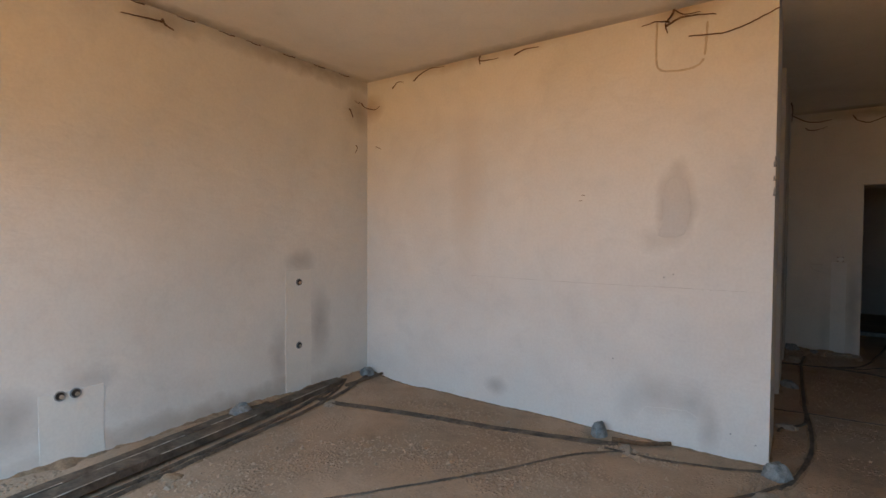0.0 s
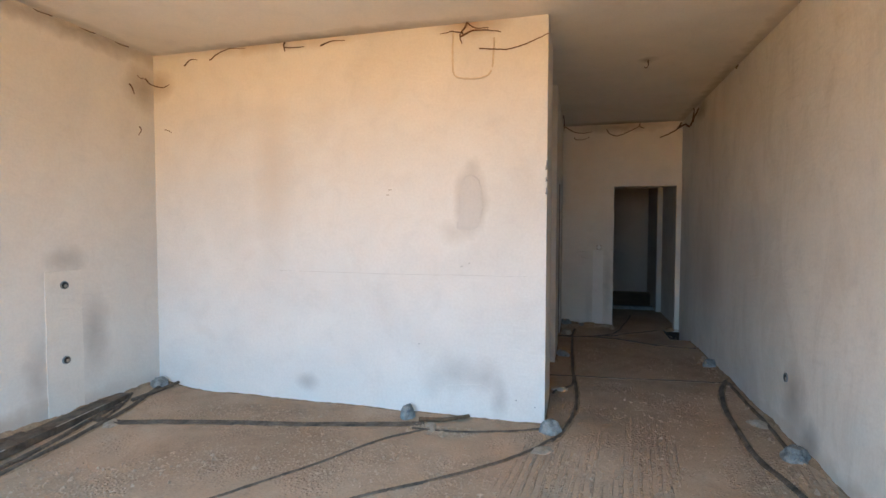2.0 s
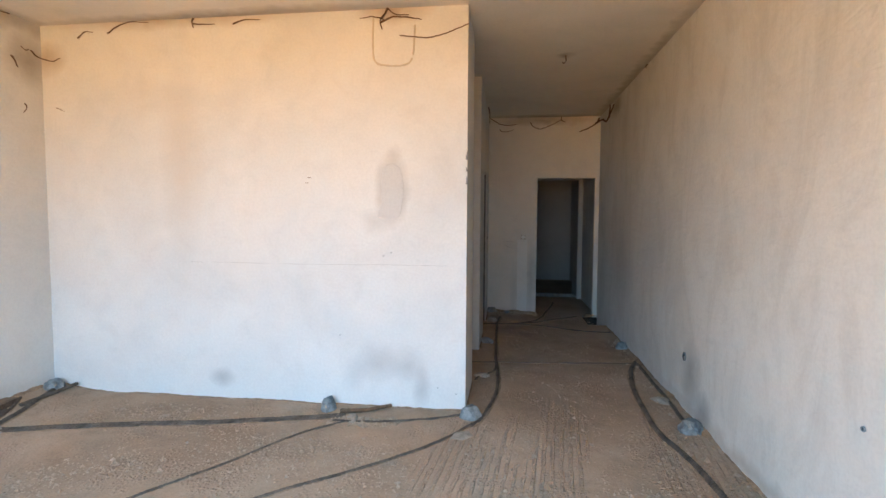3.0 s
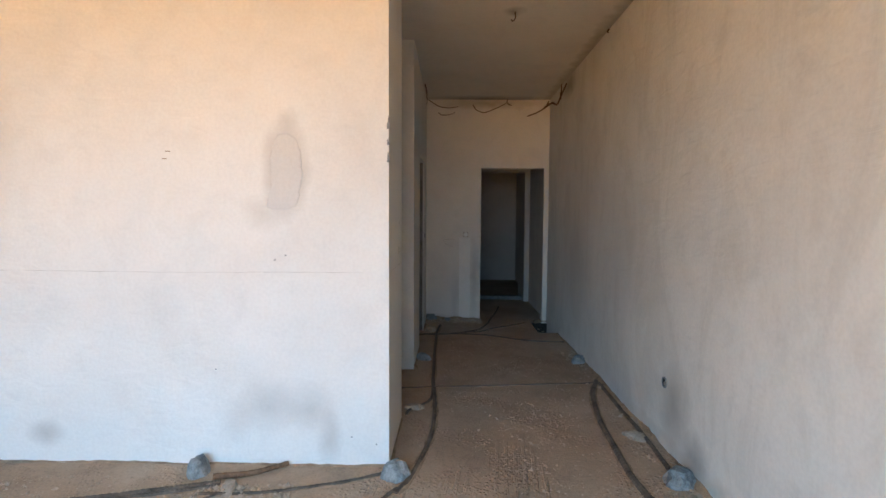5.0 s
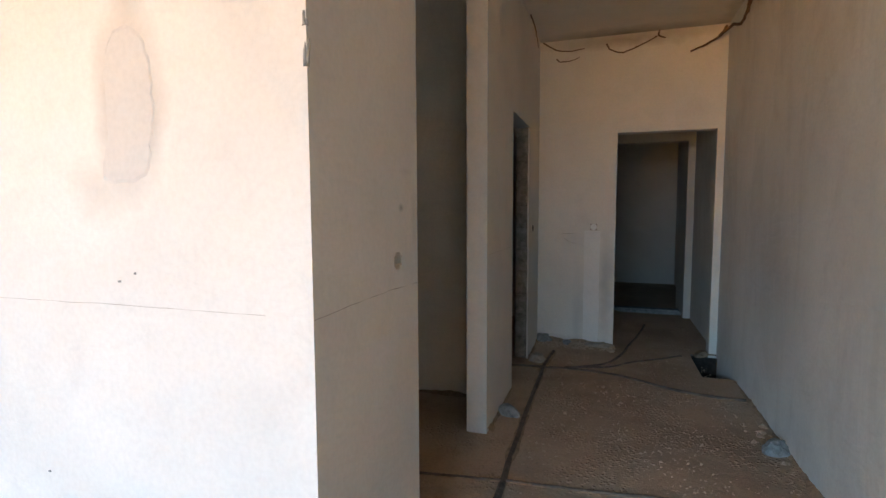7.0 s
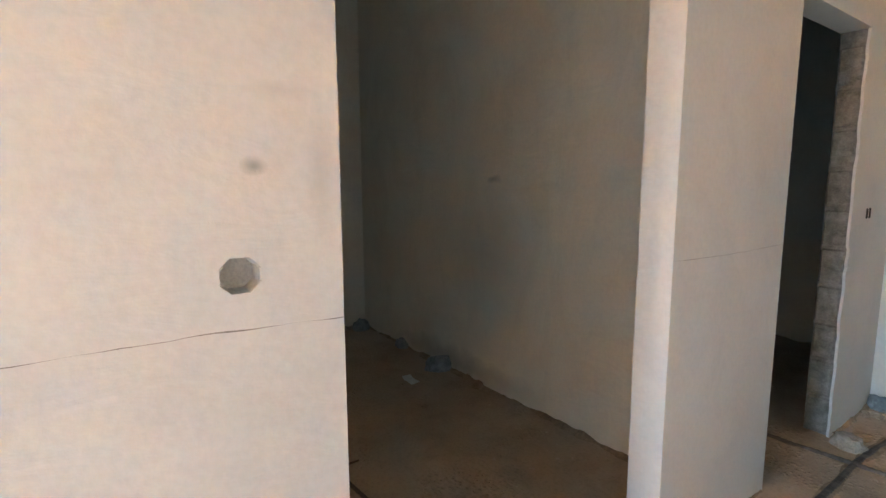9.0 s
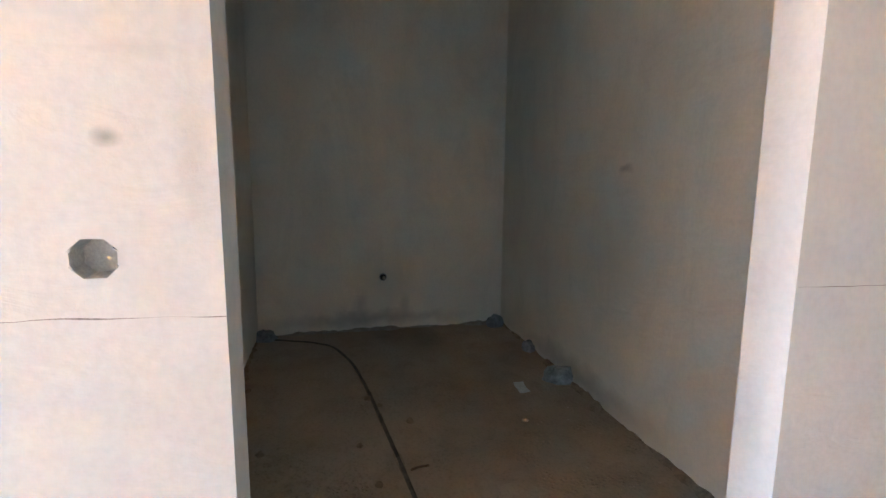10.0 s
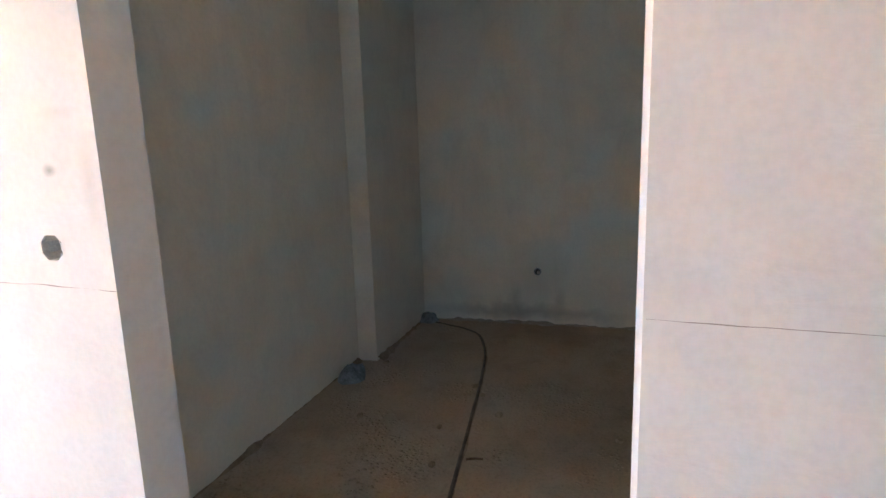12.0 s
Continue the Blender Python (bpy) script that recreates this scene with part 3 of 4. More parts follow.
hose([(-0.82, -0.29), (-1.08, -0.56), (-1.31, -0.95), (-1.69, -1.50), (-2.25, -2.35), (-2.7, -3.3)], H_BLACK, 0.010)
hose([(0.07, -0.22), (-0.11, -0.51), (-0.38, -0.81), (-0.66, -1.06), (-0.95, -1.30), (-1.6, -1.95), (-2.1, -2.8)], H_BLACK, 0.012)
hose([(0.06, -0.27), (0.14, -0.06), (0.22, 0.37), (0.23, 0.75), (0.21, 1.25), (0.19, 1.72), (0.18, 2.62), (0.17, 3.25), (0.21, 3.74)],
     "thick flattened black conduit running along the corridor floor", 0.017, 0.2, flat=0.7)
hose([(0.03, 0.76), (0.05, 0.84), (0.12, 0.91), (0.19, 1.05), (0.20, 1.30)], H_BLACK, 0.012)
hose([(-3.26, 0.34), (-3.15, 0.62), (-2.98, 0.86), (-2.72, 0.97), (-2.4, 1.04), (-1.96, 1.10), (-1.4, 1.15), (-1.0, 1.19), (-0.16, 1.28), (0.22, 1.335), (0.84, 1.40), (1.31, 1.45), (1.58, 1.475)],
     "brown dusty conduit crossing the alcove and corridor floor", 0.010, 0.25)
hose([(-0.5, 3.15), (-0.07, 3.19), (0.38, 3.22), (0.76, 3.18), (1.21, 2.95), (1.62, 2.86)], "dark conduit crossing the corridor floor by the doorway", 0.015)
hose([(0.34, 3.26), (0.70, 3.37), (0.88, 3.56), (1.12, 3.74), (1.34, 3.92)], H_BLACK, 0.012)
hose([(0.45, 3.30), (0.66, 3.44), (0.80, 3.75), (0.90, 4.20), (1.02, 4.70), (1.09, 5.15)], H_BLACK, 0.012)
hose([(1.59, 1.50), (1.48, 1.20), (1.40, 0.80), (1.355, 0.40), (1.335, -0.20), (1.40, -0.57), (1.43, -0.85), (1.46, -1.7), (1.5, -2.8)],
     "thick black hose looping along the foot of the wall", 0.02, 0.5)
hose([(1.60, 1.44), (1.60, 1.15), (1.585, 0.75), (1.575, 0.25), (1.56, -0.05)], "thick black hose looping along the foot of the wall", 0.015, 0.5)
hose([(-3.35, -0.05), (-3.27, -0.35), (-3.19, -0.62), (-3.15, -0.85), (-3.08, -1.35), (-2.985, -1.95), (-2.90, -2.5), (-2.77, -3.4)], H_BLACK, 0.018, 0.5)
hose([(-3.30, -0.55), (-3.22, -0.95), (-3.13, -1.45), (-3.03, -2.05), (-2.94, -2.7)], H_BLACK, 0.018, 0.5)
hose([(-3.40, -0.35), (-3.27, -0.60), (-3.20, -0.80)], H_BLACK, 0.012, 0.5)


# ---------------- boards along the west wall ----------------
def board(p, q, width, thick, z, tilt, label):
    p, q = Vector(p), Vector(q)
    d = (q - p).normalized()
    s = Vector((d.y, -d.x, 0))
    root = new("timber_board")
    n = 40
    bm = bmesh.new()
    rows = []
    for i in range(n + 1):
        c = p + (q - p) * (i / n)
        w0 = 0.005 * noise.noise((i * 0.5, z * 9, 1))
        w1 = width + 0.006 * noise.noise((i * 0.6, z * 7, 5))
        sag = 0.006 * noise.noise((i * 0.12, 2, z))
        rows.append([bm.verts.new((c.x + s.x * k, c.y + s.y * k, z + sag + h + tilt * k)) for k, h in ((w0, 0), (w0, thick), (w1, thick), (w1, 0))])
    for a, b in zip(rows, rows[1:]):
        for k in range(4):
            bm.faces.new((a[k], a[(k + 1) % 4], b[(k + 1) % 4], b[k]))
    bm.faces.new(rows[0])
    bm.faces.new(rows[-1][::-1])
    bmesh.ops.recalc_face_normals(bm, faces=bm.faces)
    part("plank", bm, M_board, root)
    # bare splintered edge, broken into stretches
    on, bm = None, None
    for i in range(n * 2 + 1):
        k = i / (n * 2)
        c = p + (q - p) * k
        keep = noise.noise((k * 9, z * 30, 7)) > -0.12 and i < n * 2
        hh = thick * (0.55 + 0.4 * noise.noise((k * 40, 1, z)))
        sag = 0.006 * noise.noise((k * n * 0.12, 2, z))
        if keep:
            bm = bm or bmesh.new()
            row = [bm.verts.new((c.x + s.x * o, c.y + s.y * o, z + sag + h)) for o, h in ((-0.006, thick - hh), (-0.006, thick + 0.002), (0.010, thick + 0.003))]
            if on:
                for m in range(2):
                    bm.faces.new((on[m], on[m + 1], row[m + 1], row[m]))
            on = row
        elif bm:
            if len(bm.faces):
                part("bare_edge", bm, M_boardedge, root, "pale splintered edge of the board")
            on, bm = None, None
    return tagged(root, label, "board", "boards along the wall")


board((-2.86, -3.55, 0), (-3.36, -0.40, 0), -0.13, 0.05, 0.03, 0.0, "long dark dirty timber board lying along the wall")
board((-3.03, -3.55, 0), (-3.40, -1.20, 0), -0.09, 0.022, 0.045, 0.0, "narrow dark timber board lying tight against the wall")


# ---------------- mortar lumps and rubble ----------------
def lump(x, y, sx, sy, sz, seed, label="grey broken mortar lump on the floor against the wall", material=None, name="mortar_lump"):
    ob = mesh_from(name, lump_mesh(sx, sy, sz * 0.85, seed), material or M_mortar)
    ob.location = (x, y, max(-0.02, fz(x, y) - 0.004))
    ob.rotation_euler = (0, 0, seed * 1.7)
    return tagged(ob, label, "mortar lump", "mortar lumps by the walls")


for k, (x, y, sx, sy, sz) in enumerate((
        (-3.38, -1.47, 0.085, 0.07, 0.10), (-3.36, -0.10, 0.075, 0.07, 0.10), (-1.03, -0.10, 0.068, 0.062, 0.125), (0.04, -0.09, 0.085, 0.075, 0.115),
        (1.56, -0.14, 0.085, 0.075, 0.105), (1.585, 2.08, 0.075, 0.065, 0.10), (-3.28, 2.31, 0.09, 0.08, 0.12), (-3.27, 0.35, 0.09, 0.085, 0.10),
        (-1.95, 0.24, 0.10, 0.085, 0.12), (-2.02, 2.33, 0.12, 0.06, 0.13), (-2.60, 2.34, 0.07, 0.05, 0.09))):
    lump(x, y, sx, sy, sz, k + 1)
lump(0.075, 2.16, 0.05, 0.08, 0.085, 21, "grey mortar lump at the foot of the corridor wall")
lump(0.095, 3.40, 0.075, 0.065, 0.09, 22, "pale mortar lump beside the bare doorway jamb", M_whitemortar)
lump(0.075, 0.88, 0.05, 0.08, 0.045, 23, "pale dusty mortar lump under a looping hose", M_whitemortar)
lump(0.08, 4.02, 0.075, 0.045, 0.10, 24, "grey block end in the wall corner")
lump(0.30, 4.03, 0.10, 0.04, 0.03, 25, "low grey mortar crust under the end wall")
lump(0.62, 3.99, 0.14, 0.06, 0.035, 26, "low pale mortar crust under the end wall", M_whitemortar)
lump(-0.80, -0.24, 0.10, 0.045, 0.03, 27, "flat pale mortar smear where hoses meet", M_whitemortar)
lump(0.0, -0.42, 0.09, 0.06, 0.022, 28, "flat pale mortar smear over a hose", M_whitemortar)
lump(-3.12, -0.80, 0.10, 0.06, 0.03, 29, "flat pale mortar smear where hoses meet", M_whitemortar)
lump(1.54, 0.42, 0.05, 0.09, 0.04, 30, "pale mortar smear on the hose by the wall", M_whitemortar)
lump(-2.87, -2.25, 0.04, 0.06, 0.035, 31, "small dark clod beside the conduit", M_dirt)
lump(1.52, 4.02, 0.10, 0.05, 0.05, 32, "dark clod at the edge of the floor pit", M_dirt)
lump(-1.60, 2.34, 0.05, 0.04, 0.05, 33, "small dark clod by the alcove wall", M_dirt)

# short broken stick by the north wall, and the stub in the corner
def stick(pts, radius, label, material, name="stick"):
    bm = bmesh.new()
    tube(bm, smooth_path(pts, 0.02), radius, 7, 0.06, 0.25)
    return tagged(mesh_from(name, bm, material), label, "stick")


stick([(-0.92, -0.16, 0.018), (-0.73, -0.12, 0.02), (-0.56, -0.025, 0.03)], 0.017, "short dark stick lying against the white wall", M_cable)
stick([(-3.30, -0.45, 0.04), (-3.27, -0.22, 0.05), (-3.22, -0.03, 0.075)], 0.017, "dark pipe stub lying in the room corner", M_hose, "pipe_stub")
stick([(-1.21, 1.20, 0.012), (-1.22, 1.24, 0.016), (-1.20, 1.28, 0.03)], 0.006, "small dark twig of cable on the alcove floor", M_cable, "twig")


# ---------------- boxes in the walls ----------------
def octagon_box():
    root = new("switch_box")
    bm = bmesh.new()
    ring = []
    for p, q in OCTO:
        ring.append([bm.verts.new((d, YC + p * s, ZC + q * s)) for d, s in ((-0.004, 0.985), (-0.042, 0.90))])
    for k in range(8):
        a, b = ring[k], ring[(k + 1) % 8]
        bm.faces.new((a[0], b[0], b[1], a[1]))
    bm.faces.new([r[1] for r in ring])
    bmesh.ops.recalc_face_normals(bm, faces=bm.faces)
    bmesh.ops.reverse_faces(bm, faces=bm.faces)
    part("cup", bm, M_plastic, root, "dusty pale grey plastic cup")
    for sy, sz in ((-1, 1), (1, 1), (-1, -1), (1, -1)):
        bm = bmesh.new()
        v = [bm.verts.new((0.0015, YC + sy * a, ZC + sz * b)) for a, b in ((0.0300, 0.010), (0.0345, 0.0115), (0.027, 0.017))]
        w = [bm.verts.new((-0.006, c.co.y, c.co.z)) for c in v]
        bm.faces.new(v), bm.faces.new(w[::-1])
        for i in range(3):
            bm.faces.new((v[i], v[(i + 1) % 3], w[(i + 1) % 3], w[i]))
        bmesh.ops.recalc_face_normals(bm, faces=bm.faces)
        part("lug", bm, M_plastic, root)
    return tagged(root, "empty octagonal plastic switch box sunk in plaster", "switch box")


octagon_box()


def round_box(place, normal, r, label, material=None, hood=False):
    """A round installation box: a rim proud of the plaster and a flat disc coloured as the shade inside."""
    root = new("socket_box")
    nrm = Vector(normal)
    m = Matrix.Translation(place) @ nrm.to_track_quat("Z", "Y").to_matrix().to_4x4()
    bm = bmesh.new()
    k = 14
    prof = ((r * 1.15, -0.002), (r * 1.12, 0.006), (r * 0.95, 0.008), (r * 0.86, 0.0035))
    ring = [[bm.verts.new((a * math.cos(2 * math.pi * i / k), a * math.sin(2 * math.pi * i / k), h)) for a, h in prof] for i in range(k)]
    for i in range(k):
        for j in range(len(prof) - 1):
            bm.faces.new((ring[i][j], ring[(i + 1) % k][j], ring[(i + 1) % k][j + 1], ring[i][j + 1]))
    bm.transform(m)
    part("rim", bm, material or M_mortar, root)
    bm = bmesh.new()
    bm.faces.new([bm.verts.new((r * 0.9 * math.cos(2 * math.pi * i / k), r * 0.9 * math.sin(2 * math.pi * i / k), 0.004)) for i in range(k)])
    bm.transform(m)
    part("shade_disc", bm, material if hood else M_dark, root)
    # smaller pale disc, off centre on the dark one
    if r > 0.02:
        bm = bmesh.new()
        bmesh.ops.create_circle(bm, cap_ends=True, segments=10, radius=r * 0.5)
        bmesh.ops.transform(bm, matrix=m @ Matrix.Translation((0.28 * r, -0.22 * r, 0.0055)), verts=bm.verts)
        part("pale_disc", bm, M_whitemortar, root, "pale disc off centre inside the socket hole")
    return tagged(root, label, "socket box", "socket boxes")


M_white = rough_stuff("white_plastic", (0.78, 0.78, 0.76), (0.86, 0.86, 0.85), 30, 0.45, 0.05)
WX = -3.455
round_box((WX, -0.86, 1.03), (1, 0, 0), 0.027, "round dark socket hole in a plaster patch")
round_box((WX, -0.86, 0.47), (1, 0, 0), 0.027, "round dark socket hole in a plaster patch")
round_box((WX, -2.615, 0.475), (1, 0, 0), 0.027, "round dark socket hole beside another one")
round_box((WX, -2.535, 0.475), (1, 0, 0), 0.027, "round dark socket hole beside another one")
round_box((1.65, 0.287, 0.41), (-1, 0, 0), 0.03, "small round socket hole low on the streaky wall")
round_box((1.65, -1.63, 0.66), (-1, 0, 0), 0.009, "tiny round hole low on the streaky wall")
round_box((-3.346, 1.311, 0.461), (1, 0, 0), 0.028, "small dark socket hole in the alcove's back wall")
bm = bmesh.new()
box(bm, 0.507, YE - 0.018, 1.150, 0.567, YE - 0.002, 1.208)
bmesh.ops.bevel(bm, geom=bm.edges[:], offset=0.012, segments=3, affect="EDGES")
cover = mesh_from("switch_cover", bm, M_white)
bm = bmesh.new()
box(bm, 0.5045, YE - 0.007, 1.1475, 0.5695, YE - 0.001, 1.2105)
bmesh.ops.bevel(bm, geom=bm.edges[:], offset=0.002, segments=1, affect="EDGES")
part("back_plate", bm, M_whitemortar, cover, "dirty grey rim round the cover")
tagged(cover, "small white plastic switch cover on the end wall", "switch cover")
# slots are thin raised boxes, their inner shade given by the dark colour
for y in (3.655, 3.70):
    bm = bmesh.new()
    box(bm, -0.002, y - 0.012, 1.15, 0.003, y + 0.012, 1.205)
    bmesh.ops.bevel(bm, geom=bm.edges[:], offset=0.003, segments=1, affect="EDGES")
    tagged(mesh_from("switch_slot", bm, M_dark), "narrow dark switch slot beside the doorway", "switch slot", "switch slots")
for x in (-1.225, -1.205):
    bm = bmesh.new()
    box(bm, x - 0.016, -0.002, 1.735 + (x + 1.215) * 2, x + 0.010, 0.002, 1.740 + (x + 1.215) * 2)
    part("scratch", bm, M_whitemortar, wall_north, "short grey scratch in the whitewash")


# ---------------- cracks, chips ----------------
def crack(pts, name, parent, width=0.0011, off=Vector((0.0006, 0, 0))):
    path = smooth_path(pts, 0.02)
    bm = bmesh.new()
    row0 = None
    for i, p in enumerate(path):
        dz = 0.003 * noise.noise((p.x * 9, p.y * 14, p.z)) + 0.0012 * noise.noise((p.x * 50, p.y * 60, 3))
        w = width * max(0.12, 0.6 + 1.1 * noise.noise((p.x * 7 + 3, p.y * 9, 1)))
        row = [bm.verts.new(p + off + Vector((0, 0, dz - w))), bm.verts.new(p + off + Vector((0, 0, dz + w)))]
        if row0:
            bm.faces.new((row0[0], row[0], row[1], row0[1]))
        row0 = row
    return part(name, bm, M_crack, parent, "fine dark crack along a plaster joint")


crack([(0, 0.0, 1.097), (0, 0.2, 1.10), (0, 0.45, 1.10), (0, 0.70, 1.093)], "crack", wall_pier)
crack([(0, 1.83, 1.092), (0, 2.2, 1.085), (0, 2.64, 1.09)], "crack", wall_corridor, 0.0010)
crack([(-2.2, 0, 1.10), (-1.2, 0, 1.095), (-0.6, 0, 1.10), (-0.14, 0, 1.10)], "crack", wall_north, 0.0008, Vector((0, -0.0006, 0)))

for pts in ([(0.235, YE, 1.11), (0.32, YE, 1.112), (0.405, YE, 1.11)], [(0.235, YE, 1.105), (0.265, YE, 1.055), (0.32, YE, 1.024), (0.38, YE, 1.018)]):
    crack(pts, "crack", wall_end, 0.0014, Vector((0, -0.0008, 0)))


def chip(z0_, z1_, seed):
    """A broken stretch of the pier's sharp corner."""
    bm = lump_mesh(0.007, 0.007, (z1_ - z0_) / 1.3, seed, 0.7)
    ob = part("edge_chip", bm, M_mortar, wall_pier, "broken grey plaster on the corner edge")
    ob.location = (-0.003, 0.003, z0_ + 0.01)
    ob.rotation_euler = (0.05, -0.06, seed)
    return ob


chip(1.70, 1.78, 41)
chip(1.88, 1.97, 42)
chip(1.79, 1.83, 43)


for k, (x, z) in enumerate(((-0.57, 1.19), (-0.63, 1.165), (-0.21, 0.17), (-0.07, 0.13), (-0.97, 0.55))):
    ob = part("pock", lump_mesh(0.006, 0.003, 0.006, 80 + k, 0.5, 2), M_mortar, wall_north, "tiny grey pock in the whitewash")
    ob.location = (x, 0, z)


# ---------------- cable stubs along the ceiling ----------------
def stub(pts, radius, label, taper=0.6, name="cable_stub"):
    bm = bmesh.new()
    path = smooth_path(pts, 0.015)
    for p in path[1:-1]:
        p += noise.noise_vector(p * 23) * 0.006
    tube(bm, path, radius * 0.6, 6, 0.05, taper)
    return tagged(mesh_from(name, bm, M_cable), label, "cable stub", "cable stubs under the ceiling")


S_N = "dark cable stub hanging from the ceiling edge"
stub([(-2.13, 0.0, 2.985), (-2.12, -0.03, 2.95), (-2.11, -0.03, 2.90)], 0.013, S_N)
stub([(-2.12, -0.02, 2.935), (-2.05, -0.03, 2.925), (-1.94, -0.02, 2.925)], 0.009, S_N)
stub([(-1.80, -0.005, 2.925), (-1.70, -0.02, 2.945), (-1.58, -0.01, 2.945)], 0.010, S_N)
stub([(-3.12, -0.01, 2.87), (-3.05, -0.02, 2.91), (-2.98, -0.01, 2.91)], 0.009, S_N)
stub([(-2.86, -0.005, 2.90), (-2.76, -0.015, 2.945), (-2.66, -0.01, 2.975), (-2.50, -0.01, 2.965)], 0.009, S_N)
stub([(-0.59, -0.01, 2.985), (-0.60, -0.03, 2.94), (-0.64, -0.03, 2.89), (-0.63, -0.02, 2.83)], 0.014, S_N)
stub([(-0.64, -0.02, 2.88), (-0.56, -0.03, 2.91), (-0.46, -0.02, 2.91), (-0.34, -0.01, 2.89)], 0.012, S_N)
stub([(-0.58, -0.02, 2.97), (-0.53, -0.03, 2.93), (-0.43, -0.02, 2.925)], 0.009, S_N)
stub([(-0.62, -0.01, 2.905), (-0.70, -0.02, 2.925), (-0.80, -0.01, 2.92)], 0.009, S_N)
stub([(-0.50, -0.01, 2.785), (-0.36, -0.02, 2.765), (-0.26, -0.03, 2.755), (-0.13, -0.03, 2.79), (0.004, -0.012, 2.845)], 0.007,
     "thin dark wire drooping across the white wall", 0.1, "loose_wire")
stub([(-3.455, -2.0, 2.90), (-3.43, -2.1, 2.885), (-3.45, -2.26, 2.875)], 0.011, S_N)
stub([(-3.455, -2.0, 2.92), (-3.43, -1.99, 2.88), (-3.44, -1.93, 2.865)], 0.014, S_N)
stub([(-3.45, -0.26, 2.67), (-3.43, -0.25, 2.63), (-3.43, -0.23, 2.59)], 0.013, S_N)
stub([(-3.45, -0.10, 2.76), (-3.43, -0.06, 2.72), (-3.36, -0.01, 2.70), (-3.28, -0.01, 2.72)], 0.010, S_N)
stub([(-3.45, -0.12, 2.76), (-3.43, -0.16, 2.74), (-3.43, -0.2, 2.76)], 0.008, S_N)
stub([(-3.45, -0.17, 2.33), (-3.42, -0.18, 2.30), (-3.43, -0.2, 2.25)], 0.009, S_N)
stub([(-3.34, -0.005, 2.33), (-3.26, -0.01, 2.30)], 0.006, S_N)
for k in range(9):
    y = -0.25 - 0.30 * k - 0.1 * rnd.random()
    stub([(-3.455, y, 2.978), (-3.44, y - 0.06, 2.968), (-3.45, y - 0.13, 2.976)], 0.008, "dark crumb of cable in the ceiling joint")
S_E = "brown cable tail drooping from the end wall top"
stub([(0.03, 4.06, 2.975), (0.16, 4.03, 2.89), (0.28, 4.03, 2.865), (0.42, 4.05, 2.885)], 0.013, S_E, 0.5)
stub([(0.16, 4.06, 2.81), (0.20, 4.03, 2.775), (0.30, 4.03, 2.775), (0.38, 4.05, 2.81)], 0.011, S_E)
stub([(0.62, 4.06, 2.91), (0.66, 4.02, 2.84), (0.76, 4.0, 2.80), (0.90, 4.02, 2.85), (1.06, 4.05, 2.93)], 0.011, S_E, 0.2)
stub([(1.08, 4.06, 2.98), (1.07, 4.03, 2.93), (1.13, 4.02, 2.90)], 0.016, S_E)
stub([(1.62, 4.03, 2.95), (1.57, 3.98, 2.86), (1.47, 3.96, 2.80), (1.33, 3.97, 2.745)], 0.020, "thick brown cable tail in the wall corner", 0.45)
stub([(1.56, 3.98, 2.86), (1.62, 3.80, 2.88), (1.625, 3.50, 2.80), (1.625, 3.25, 2.86), (1.61, 2.95, 2.90)], 0.022, "thick brown cable tail along the wall top", 0.35)
stub([(1.63, 3.35, 2.82), (1.625, 3.28, 2.92), (1.62, 3.25, 2.975)], 0.020, "thick brown cable tail along the wall top")
stub([(0.02, 3.3, 2.98), (0.03, 3.5, 2.93), (0.02, 3.8, 2.86)], 0.012, S_E)
stub([(1.64, 1.55, 2.975), (1.62, 1.53, 2.95), (1.62, 1.5, 2.93)], 0.012, S_N)
stub([(1.645, -0.95, 2.975), (1.62, -0.97, 2.93), (1.62, -1.0, 2.90)], 0.010, S_N)
hook = stub([(0.82, 1.22, 2.99), (0.82, 1.22, 2.94), (0.805, 1.215, 2.915), (0.79, 1.215, 2.925)], 0.010, "bent dark cable end hanging from the ceiling", 0.3, "ceiling_cable")

# faint filled rectangle outline under the ceiling of the north wall
def outline_groove(pts, w, parent):
    bm = bmesh.new()
    tube(bm, smooth_path(pts, 0.03), w, 6, 0.03, 0, 1.0)
    return part("filled_groove", bm, M_groove, parent, "thin brownish filled groove in the plaster")


M_groove = plaster("filled_groove", (0.66, 0.59, 0.50), [], 0.6)
outline_groove([(-0.70, 0.012, 2.93), (-0.705, 0.012, 2.75), (-0.69, 0.012, 2.61), (-0.60, 0.012, 2.575), (-0.47, 0.012, 2.575), (-0.41, 0.012, 2.62), (-0.395, 0.012, 2.75), (-0.39, 0.012, 2.86)], 0.016, wall_north)

# ---------------- paper scrap and floor litter ----------------
bm = bmesh.new()
g = [[bm.verts.new((-1.99 + 0.12 * i / 4, 1.985 + 0.065 * j / 3, 0.014 + 0.012 * noise.noise((i * 0.9, j * 0.8, 4)) + (0.014 if i == 0 else 0))) for j in range(4)] for i in range(5)]
for i in range(4):
    for j in range(3):
        bm.faces.new((g[i][j], g[i + 1][j], g[i + 1][j + 1], g[i][j + 1]))
scrap = mesh_from("paper_scrap", bm, M_paper)
mod = scrap.modifiers.new("thick", "SOLIDIFY")
mod.thickness = 0.003
tagged(scrap, "small crumpled white paper scrap on the alcove floor", "paper scrap")

